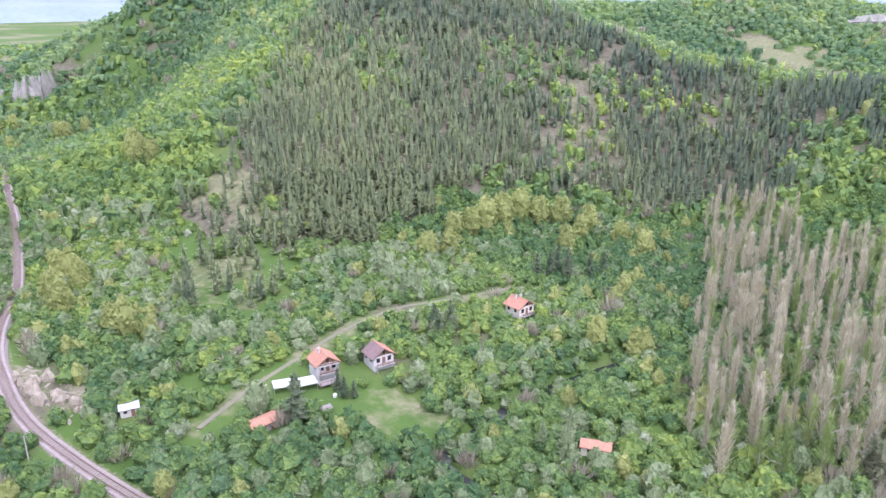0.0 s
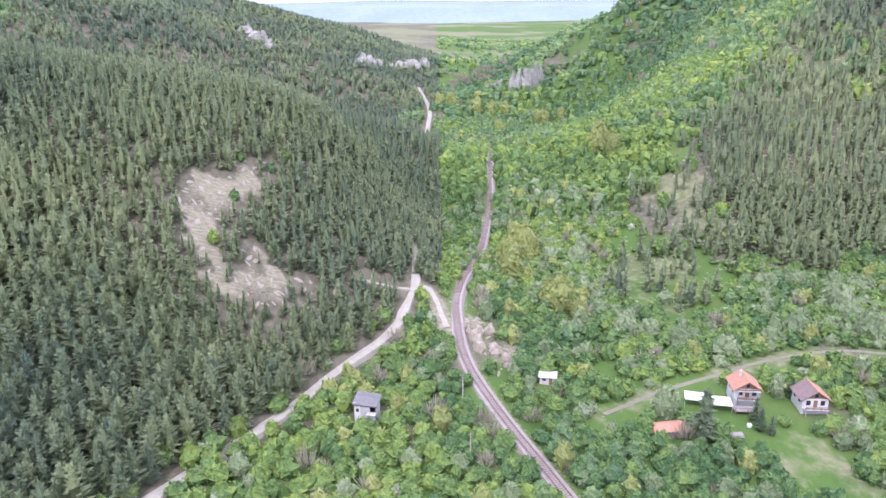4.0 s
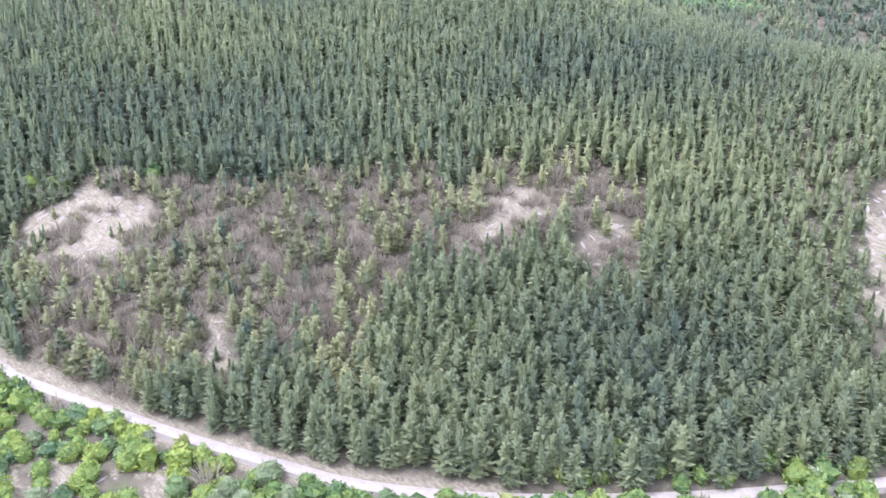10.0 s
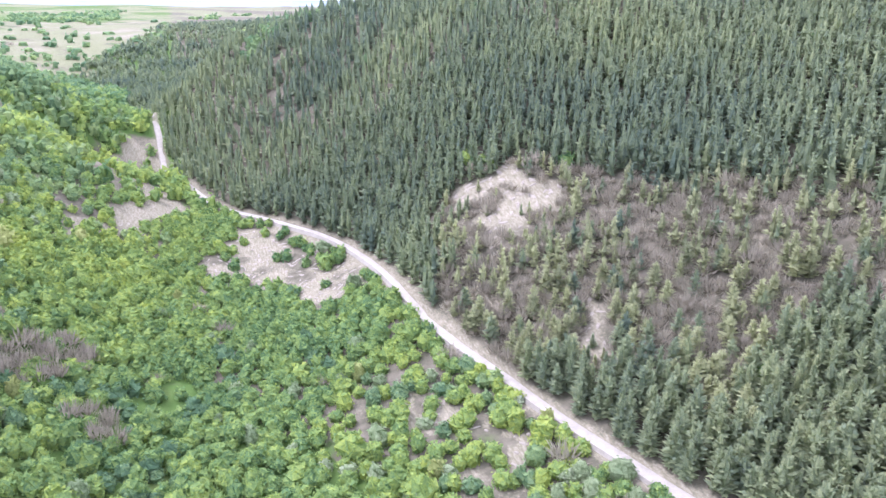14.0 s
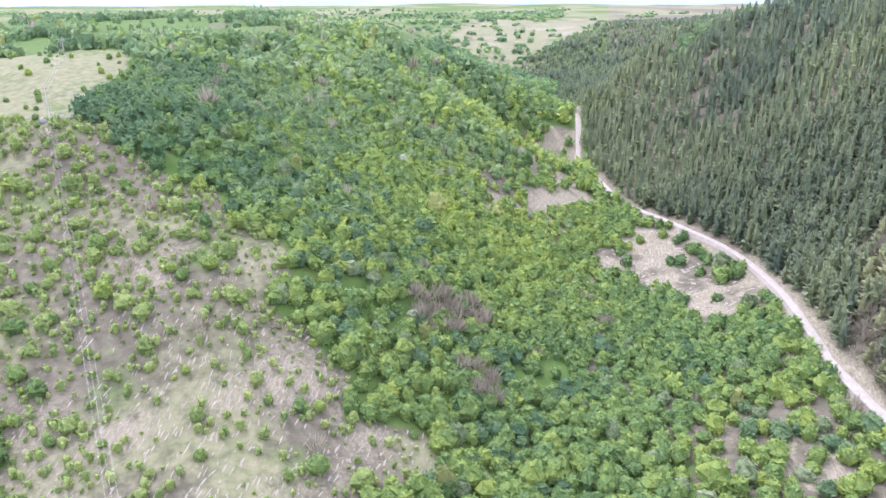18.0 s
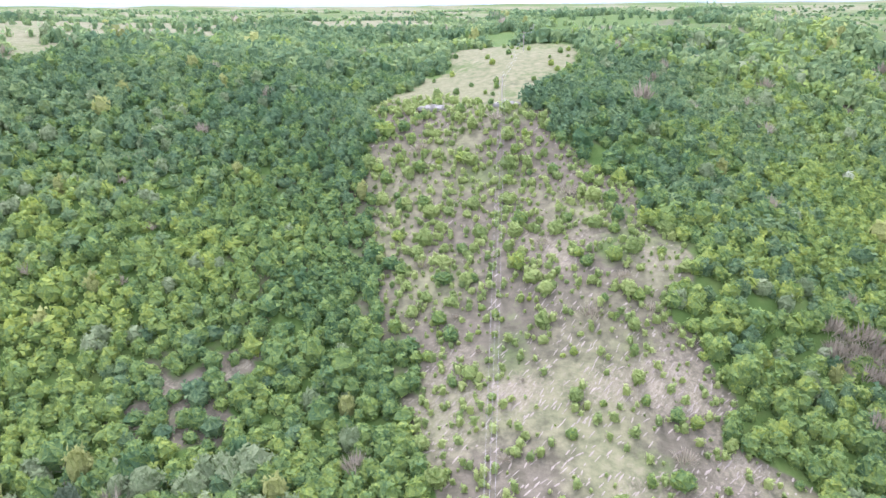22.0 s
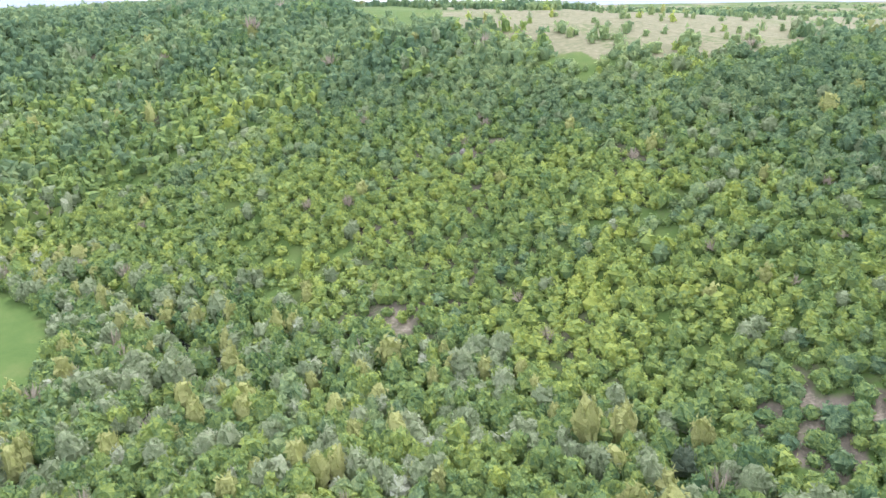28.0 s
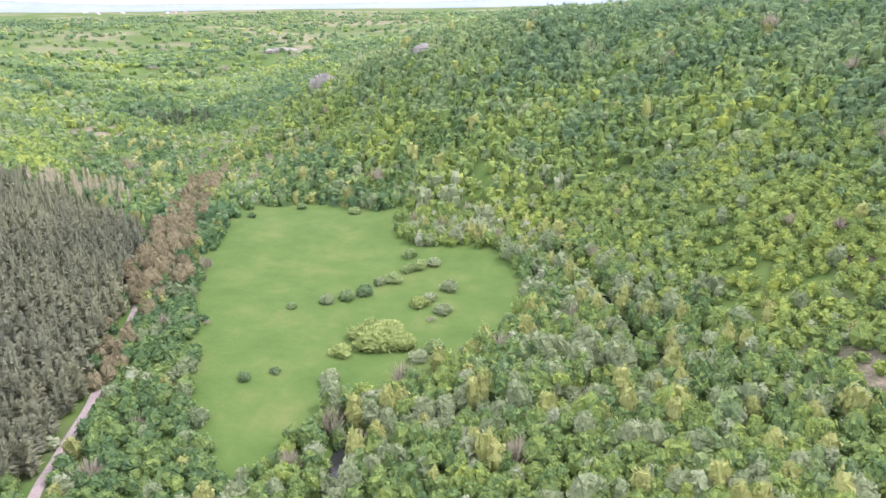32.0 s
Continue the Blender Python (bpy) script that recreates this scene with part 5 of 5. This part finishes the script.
def ledges():
    rng = np.random.default_rng(77)
    x, y = places(1.3, 310, 78, 105)
    on = within(x, y, BARE_SLOPE)
    low = np.clip(1.15 - np.hypot(x + 22, y + 128) / 62, 0, 1)
    keep = on & (rng.uniform(size=len(x)) < 0.03 + 0.55 * low * (0.6 + 0.5 * ripple(x, y, 9, 79)))
    x, y = x[keep], y[keep]
    n = len(x)
    rubble("rock_ledges", "pale limestone ledges in slanting rows on the bare slope", x, y, rng.uniform(0.3, 1.25, n), rng.uniform(0.1, 0.26, n), rng.uniform(0.06, 0.18, n), radians(STRATA) + rng.normal(0, 0.16, n), ROCK)
    x, y = places(2.4, 300, 88, 105)
    on = np.zeros(len(x), bool)
    for k, scar in enumerate(SCARS):
        on |= within(x, y, scar)
    keep = on & (rng.uniform(size=len(x)) < 0.5)
    x, y = x[keep], y[keep]
    n = len(x)
    rubble("scree", "pale broken rock and scree on the eroded scars", x, y, rng.uniform(0.4, 1.5, n), rng.uniform(0.3, 0.7, n), rng.uniform(0.15, 0.5, n), rng.uniform(0, 3.1, n), ROCK)


STRATA = 51
ledges()


def outcrop(label, x, y, size, tall, count, seed, stone=None):
    """A crag: several leaning blocks grown together."""
    rng = np.random.default_rng(seed)
    o = thing("rock_outcrop", label, "rock", x, y)
    for k in range(count):
        s, f = rock_piece(300 + seed * 20 + k, 8)
        u = (k + 0.5) / count - 0.5
        r = size * rng.uniform(0.25, 0.45)
        part("crag", [(q[0] * r + u * size * 1.6, q[1] * r * 0.7 + rng.uniform(-0.2, 0.2) * 0, q[2] * tall * rng.uniform(0.95, 1.05) * (1 - abs(u)) + tall * 0.1) for q in s], f, stone or GREY_ROCK, o)
    o.matrix_basis = pose(x, y, ground_at(x, y), 0, 0, math.degrees(math.atan2(y, x)) + 90)
    return o


outcrop("small grey rock high on the green hill", -417, 815, 8, 6, 3, 3)
outcrop("grey rock step at the edge of the hilltop meadow", 3, -262, 5, 2.4, 5, 4)
outcrop("grey rock step at the edge of the hilltop meadow", 30, -268, 7, 2.4, 5, 5)
outcrop("grey rock wall at the mouth of the side valley", 582, 165, 14, 14, 6, 8)
outcrop("pale rocks on the far bare hill", 1200, 412, 26, 10, 5, 9)
outcrop("grey rock wall on the far skyline", 462, 800, 40, 14, 9, 10)
outcrop("grey rocks below the plateau's rim", 521, 71, 13, 7, 4, 11)
outcrop("pale boulder on the river's edge", 193, -42, 2.2, 1.6, 3, 13, BANK)
outcrop("white rock showing through the wooded slope", 228, -148, 3, 2.5, 3, 12)


def cliff(label, line, count, wide, tall, seed, stone, stray=0.0):
    """A broken rock face: upright blocks of uneven height side by side along a line in plan."""
    rng = np.random.default_rng(seed)
    c = curve_line(line, 1.0)
    mid_x, mid_y = c[len(c) // 2]
    o = thing("rock_cliff", label, "rock", mid_x, mid_y)
    base = ground_at(mid_x, mid_y)
    o.matrix_basis = pose(mid_x, mid_y, base)
    for k in range(count):
        s, f = rock_piece(700 + seed * 40 + k, 9)
        x, y = c[min(len(c) - 1, int((k + rng.uniform(0.1, 0.9)) / count * len(c)))] + rng.normal(0, 1, 2) * stray
        w, h = wide * rng.uniform(0.6, 1.3), tall * rng.uniform(0.45, 1.2)
        a, lean = rng.uniform(0, 6.28), rng.uniform(-0.2, 0.2, 2)
        z = ground_at(x, y) - base
        part("rock_face", [((q[0] * math.cos(a) - q[1] * 0.7 * math.sin(a)) * w + (lean[0] * q[2]) * h + x - mid_x, (q[0] * math.sin(a) + q[1] * 0.7 * math.cos(a)) * w + lean[1] * q[2] * h + y - mid_y, q[2] * h * 1.4 + z) for q in s], f, stone, o)
    return o


cliff("grey limestone crag on the wooded hillside", [(-380, 644), (-364, 646), (-354, 659)], 14, 5.5, 19, 1, CLIFF, 2.5)
cliff("small grey limestone crag on the wooded hillside", [(-411, 655), (-397, 654)], 6, 4.5, 10, 2, CLIFF, 1.5)
cliff("broken pale cliff band under the far pine ridge", [(-659, 690), (-650, 722), (-629, 736), (-618, 757), (-610, 785), (-622, 812)], 26, 8, 12, 3, CLIFF, 6.0)
cliff("broken pale cliff high on the far pine ridge", [(-760, 622), (-735, 618), (-705, 612), (-690, 606)], 14, 8, 12, 4, CLIFF, 5.0)
cliff("pale eroded cut bank beside the railway", [(-109, 168), (-106, 164), (-101, 160), (-96, 158), (-90, 157)], 26, 1.9, 2.6, 5, BANK, 2.2)


# ---- trees and bushes that stand out one by one ----
def trunk(seed, h, r, limbs, lean=0.05):
    rng = np.random.default_rng(seed)
    bend = rng.uniform(-lean, lean, 2) * h
    pieces = [rod([(0, 0, -0.4), (bend[0] * 0.3, bend[1] * 0.3, h * 0.4), (bend[0], bend[1], h)], [r * 1.2, r * 0.8, r * 0.15], 5)]
    for k in range(limbs):
        u = rng.uniform(0.25, 0.8)
        a = rng.uniform(0, 6.28)
        q = Vector((bend[0] * u, bend[1] * u, h * u))
        reach = h * rng.uniform(0.15, 0.3)
        pieces.append(rod([q, q + Vector((math.cos(a) * reach * 0.6, math.sin(a) * reach * 0.6, reach * 0.35)), q + Vector((math.cos(a) * reach, math.sin(a) * reach, reach * 0.9))], [r * 0.5, r * 0.3, r * 0.08], 4))
    return join(*pieces)


def tree_shape(kind, seed):
    """Corner array of a crown for a tree of unit size, and the trunk that carries it."""
    if kind == "poplar":
        return broom_crown(seed, 260, 0.155, 0.0056, 0.04), trunk(seed, 0.98, 0.010, 2, 0.02), 1
    if kind == "spruce":
        return pine_crown(seed, 8, 6, 170, 0.03, 0.25, 0.055), trunk(seed, 0.97, 0.018, 0, 0.0), 1
    if kind == "shrub":
        return brush_crown(seed, 110, 0.035), trunk(seed, 0.6, 0.04, 5, 0.1), 1
    if kind == "bush":
        return round_crown(seed, 130, (7, 3), 0.13, 1.0), trunk(seed, 0.8, 0.05, 5, 0.1), 1
    if kind == "clump":
        return round_crown(seed, 420, (11, 4), 0.095, 0.75), trunk(seed, 0.6, 0.03, 6, 0.1), 1
    if kind == "tall":
        return round_crown(seed, 240, (8, 4), 0.15, 2.0), trunk(seed, 2.2, 0.05, 6, 0.05), 1
    return round_crown(seed, 230, (9, 4), 0.12, 1.1), trunk(seed, 1.3, 0.06, 6, 0.06), 1


PROTOTYPES = {}


def plant(name, kind, leaf_kind, label, category, x, y, wide, tall, group="", variants=4, bark=None):
    """Stand one tree; alike trees share their meshes."""
    k = random.randrange(variants)
    key = (kind, leaf_kind, k, label)
    m = Matrix.LocRotScale((x, y, ground_at(x, y) - 0.1), Euler((0, 0, random.uniform(0, 6.28))), (wide, wide, tall))
    if key in PROTOTYPES:
        ob = copy_thing(PROTOTYPES[key], m)
        ob.matrix_basis = m
        return ob
    crown, stem, _ = tree_shape(kind, 400 + k * 7)
    ob = tagged(new(name), label, category, group)
    ob.matrix_basis = m
    leaves = link_mesh("foliage" if kind in ("bush", "clump", "shrub") else "crown", crown, np.arange(len(crown)).reshape(-1, 3), TREE_LEAF[leaf_kind], normals=soft_normals(crown) if kind in ("bush", "clump", "tall", "round") else None)
    leaves.parent = ob
    part("stems" if kind in ("bush", "clump", "shrub") else "trunk", *stem, bark or BARK, ob)
    PROTOTYPES[key] = ob
    return ob


def scatter_things(outline, gap, seed, chance):
    rng = np.random.default_rng(seed)
    xs, ys = [p[0] for p in outline], [p[1] for p in outline]
    gx, gy = np.meshgrid(np.arange(min(xs), max(xs), gap), np.arange(min(ys), max(ys), gap))
    gx = (gx + rng.uniform(-0.45, 0.45, gx.shape) * gap).ravel()
    gy = (gy + rng.uniform(-0.45, 0.45, gy.shape) * gap).ravel()
    keep = within(gx, gy, outline, 2) & (rng.uniform(size=len(gx)) < chance(gx, gy))
    return list(zip(gx[keep], gy[keep]))


random.seed(11)
# the poplar grove
for x, y in scatter_things(POPLARS, 4.7, 501, lambda x, y: 0.62 + 0.35 * ripple(x, y, 26, 502)):
    h = random.uniform(12, 19)
    if random.random() < 0.2:
        plant("poplar", "poplar", "fresh", "tall slender poplar with its first green leaves", "tree", x, y, h * 1.1, h * 0.85, "poplar grove", 4, PALE_BARK)
    else:
        plant("poplar", "poplar", "twig", "tall slender poplar with bare pinkish twigs", "tree", x, y, h * random.uniform(0.9, 1.3), h, "poplar grove", 5, PALE_BARK)
# bushes on the bare slope
for x, y in scatter_things(BARE_SLOPE, 5.9, 503, lambda x, y: np.clip(0.05 + 0.85 * np.hypot(x + 24, y + 126) / 70 + 0.5 * ripple(x, y, 15, 504), 0.05, 0.95)):
    r = random.choice((0.9, 1.2, 1.5, 1.9, 2.3, 2.8, 3.4))
    if random.random() < 0.09:
        plant("shrub", "shrub", "brown", "leafless brown shrub on the stony slope", "bush", x, y, r, r * 1.0, "bushes on the bare slope")
    else:
        plant("bush", "bush", random.choice(("broad", "fresh")), "fresh green bush on the bare stony slope", "bush", x, y, r, r * random.uniform(0.95, 1.35), "bushes on the bare slope", 6)
for x, y in scatter_things(TOP_MEADOW, 9.5, 505, lambda x, y: 0.42 + 0.3 * ripple(x, y, 20, 506)):
    r = random.uniform(0.7, 2.1)
    plant("bush", "bush", "broad", "dark green bush on the dry hilltop meadow", "bush", x, y, r, r * 1.25, "bushes on the hilltop meadow")
sx, sy = (np.array(c) for c in zip(*scatter_things(BARE_SLOPE, 2.3, 523, lambda x, y: np.clip(0.10 + 0.9 * np.hypot(x + 24, y + 126) / 70 + 0.45 * ripple(x, y, 11, 524), 0.05, 0.8))))
sr = np.random.default_rng(525).uniform(0.35, 2.0, len(sx))
grow("low_scrub", "low green scrub between the bushes of the stony slope", sx, sy, height(sx, sy) - 0.05, sr, sr * 1.1, [round_crown(530 + k, 20, (4, 1), 0.24) for k in range(5)], WOOD_LEAF["fresh"], np.random.default_rng(526).uniform(0.2, 0.9, len(sx)), "scrub", True)
# the river meadow
MEADOW_BUSHES = [(171, 52, 3.5), (219, 78, 2.0), (168, 75, 2.2), (173, 68, 1.7), (227, 68, 3.2), (232, 62, 3.5), (238, 57, 3.8), (254, 49, 3.8), (250, 54, 2.9), (271, 42, 3.8), (266, 46, 3.2), (283, 48, 3.5), (248, 27, 3.8), (329, 134, 2.6), (355, 117, 3.2), (345, 86, 3.5), (275, 36, 3.2), (199, 99, 1.7), (218, 30, 2.3), (194, 26, 4.1), (188, 30, 3.5)]
for k, (x, y, r) in enumerate(MEADOW_BUSHES):
    if k in (17, 18):
        plant("shrub", "shrub", "brown", "low brown shrub on the meadow", "bush", x, y, r, r * 0.7, "bushes on the meadow")
    else:
        plant("bush", "clump", "willow" if k % 4 == 0 else "oak", "rounded bush on the bright green meadow", "bush", x, y, r * 1.2, r * 1.25, "bushes on the meadow")
for x, y, r in ((194, 44, 6.5), (200, 50, 5.0), (204, 42, 5.6), (196, 36, 5.4), (187, 53, 3.6), (208, 48, 3.6)):
    plant("thicket", "clump", "fresh", "broad low yellow-green thicket in the middle of the meadow", "bush", x, y, r * 1.2, r * 1.15, "thicket on the meadow")
for x, y, r in ((226, 27, 4.6), (231, 36, 5.0), (238, 33, 3.8)):
    plant("thicket", "clump", "fresh" if r > 4.7 else "willow", "pale low thicket on the meadow", "bush", x, y, r, r * 0.8, "thicket on the meadow")
# spruces round the houses
for x, y, h in ((-36, 153, 15), (-26, 165, 6.5), (-23.5, 165, 5.5), (-28, 168, 7), (-2, 198, 10), (2, 203, 11), (-3, 204, 9), (39, 250, 13), (46, 251, 14), (54, 251, 12), (43, 257, 13), (35, 254, 11), (-23, 184, 6), (60, 255, 11)):
    plant("spruce", "spruce", "spruce", "dark green conical spruce near the houses", "tree", x, y, h * 1.0, h, "spruces near the houses", 3)
plant("tree", "round", "spruce", "dark green dense tree at the foot of the wooded slope", "tree", 86, -111, 3.6, 6.0)
plant("shrub", "shrub", "brown", "leafless brown tree beside the low shed", "tree", -39.5, 151.5, 3.4, 5.5)
for x, y, h in ((23, 146, 8), (27, 141, 9), (28.5, 145, 8.5), (30, 150, 9)):
    plant("blue_spruce", "spruce", "willow", "blue-grey conical spruce beside a low roof", "tree", x, y, h, h, "blue spruces", 3)
# yellow-green poplars of the valley
for x, y, r in ((-141, 251, 9), (-133, 245, 8), (-123, 213, 8), (-130, 222, 8), (-137, 232, 7), (-96, 198, 8), (-101, 201, 6.5), (-88, 196, 5), (-167, 384, 9), (-150, 365, 8), (-158, 372, 9), (-440, 608, 9), (-422, 602, 10), (-430, 612, 9), (-384, 592, 10), (-367, 591, 9), (-357, 597, 8), (-316, 591, 9), (-308, 587, 9), (-299, 601, 8), (-175, 311, 5), (-160, 372, 9), (-340, 560, 7), (-6, 275, 7), (2, 277, 7), (4, 291, 8), (12, 296, 8), (18, 302, 9), (26, 306, 9), (34, 311, 9), (43, 309, 8), (52, 309, 8), (59, 297, 7), (65, 308, 7), (75, 292, 7), (83, 281, 7), (51, 285, 7), (64, 236, 5), (70, 244, 5), (58, 225, 4.5), (12, 149, 3), (45, 193, 6), (57, 189, 6.5)):
    plant("poplar", "tall", "gold", "rounded poplar in pale yellow-green young leaf", "tree", x, y, r * 0.75, r * 0.8, "young poplars")
# grey willows by the houses
for x, y, r in ((-22, 256, 7), (-29, 227, 6), (-12, 236, 6.5), (-43, 198, 5), (-73, 197, 5), (-56, 197, 5), (-113, 250, 6), (-157, 310, 6.5), (-150, 318, 6), (11, 180, 4.5), (-18, 246, 6), (-66, 200, 4)):
    plant("willow", "round", "willow", "grey-green willow in leaf among the darker trees", "tree", x, y, r, r * 1.25, "valley willows")
# willows by the river
for x, y in scatter_things([(205, -60), (215, -25), (175, 10), (158, 32), (150, 48), (140, 30), (150, 5), (160, -30), (185, -62)], 7.0, 507, lambda x, y: 0.0 * x + 0.7):
    r = random.uniform(2.4, 4.0)
    plant("willow", "round", "willow", "grey-green willow leaning over the river", "tree", x, y, r, r * random.uniform(1.2, 1.6), "willows by the river")
# rust-brown row beside the track
for x, y in scatter_things([(140, 101), (165, 109), (196, 118), (228, 120), (293, 144), (365, 168), (444, 197), (492, 208), (486, 216), (398, 192), (329, 174), (292, 160), (246, 146), (196, 129), (165, 118)], 5.6, 508, lambda x, y: 0.0 * x + 0.75):
    r = random.uniform(2.6, 3.4) + 1.6 * (x > 220)
    plant("tree", "round", "rust", "rust-brown tree in bud beside the track", "tree", x, y, r, r * random.uniform(1.2, 1.7), "brown trees beside the track")
for x, y in scatter_things([(303, 208), (303, 227), (320, 245), (347, 254), (347, 211), (323, 191), (309, 193)], 5.0, 509, lambda x, y: 0.0 * x + 0.7):
    h = random.uniform(10, 14)
    plant("poplar", "poplar", "twig", "slender pale leafless poplar beyond the pines", "tree", x, y, h, h, "pale poplars beyond the pines", 5, PALE_BARK)
for x, y in scatter_things([(587, 331), (583, 300), (597, 271), (633, 290), (623, 326)], 6.5, 510, lambda x, y: 0.0 * x + 0.8):
    h = random.uniform(11, 15)
    plant("spruce", "spruce", "spruce", "dark conifer in a grove on the valley floor", "tree", x, y, h, h, "dark grove", 3)


# ---- the far village on the plain ----
def cottage(x, y, turn, w, d, tile):
    c = thing("cottage", "tiny pale cottage of a village on the far plain", "house", x, y, None, turn, "far village")
    part("wall", *boxes((0, 0, 1.6, w, d, 4.8)), WHITEWASH, c)
    for k in (-1, 1):
        q = [(-w / 2 - 0.4, 0, 6.4), (w / 2 + 0.4, 0, 6.4), (w / 2 + 0.4, k * (d / 2 + 0.4), 3.9), (-w / 2 - 0.4, k * (d / 2 + 0.4), 3.9)]
        part("roof_slope", *slab(q if k < 0 else q[::-1], 0.2), tile, c)
    part("chimney", *boxes((w * 0.2, 0.6, 6.6, 0.6, 0.6, 1.6)), WHITEWASH, c)
    return c


for k, (x, y) in enumerate(((2539, 1542), (2480, 1500), (2600, 1480), (2697, 1287), (2640, 1330), (1956, 790), (1990, 760), (2720, 1340), (2560, 1600), (2300, 1180))):
    cottage(x, y, 37 * k, 10 + k % 3 * 3, 8, ORANGE_TILE if k % 2 else METAL_SHEET)
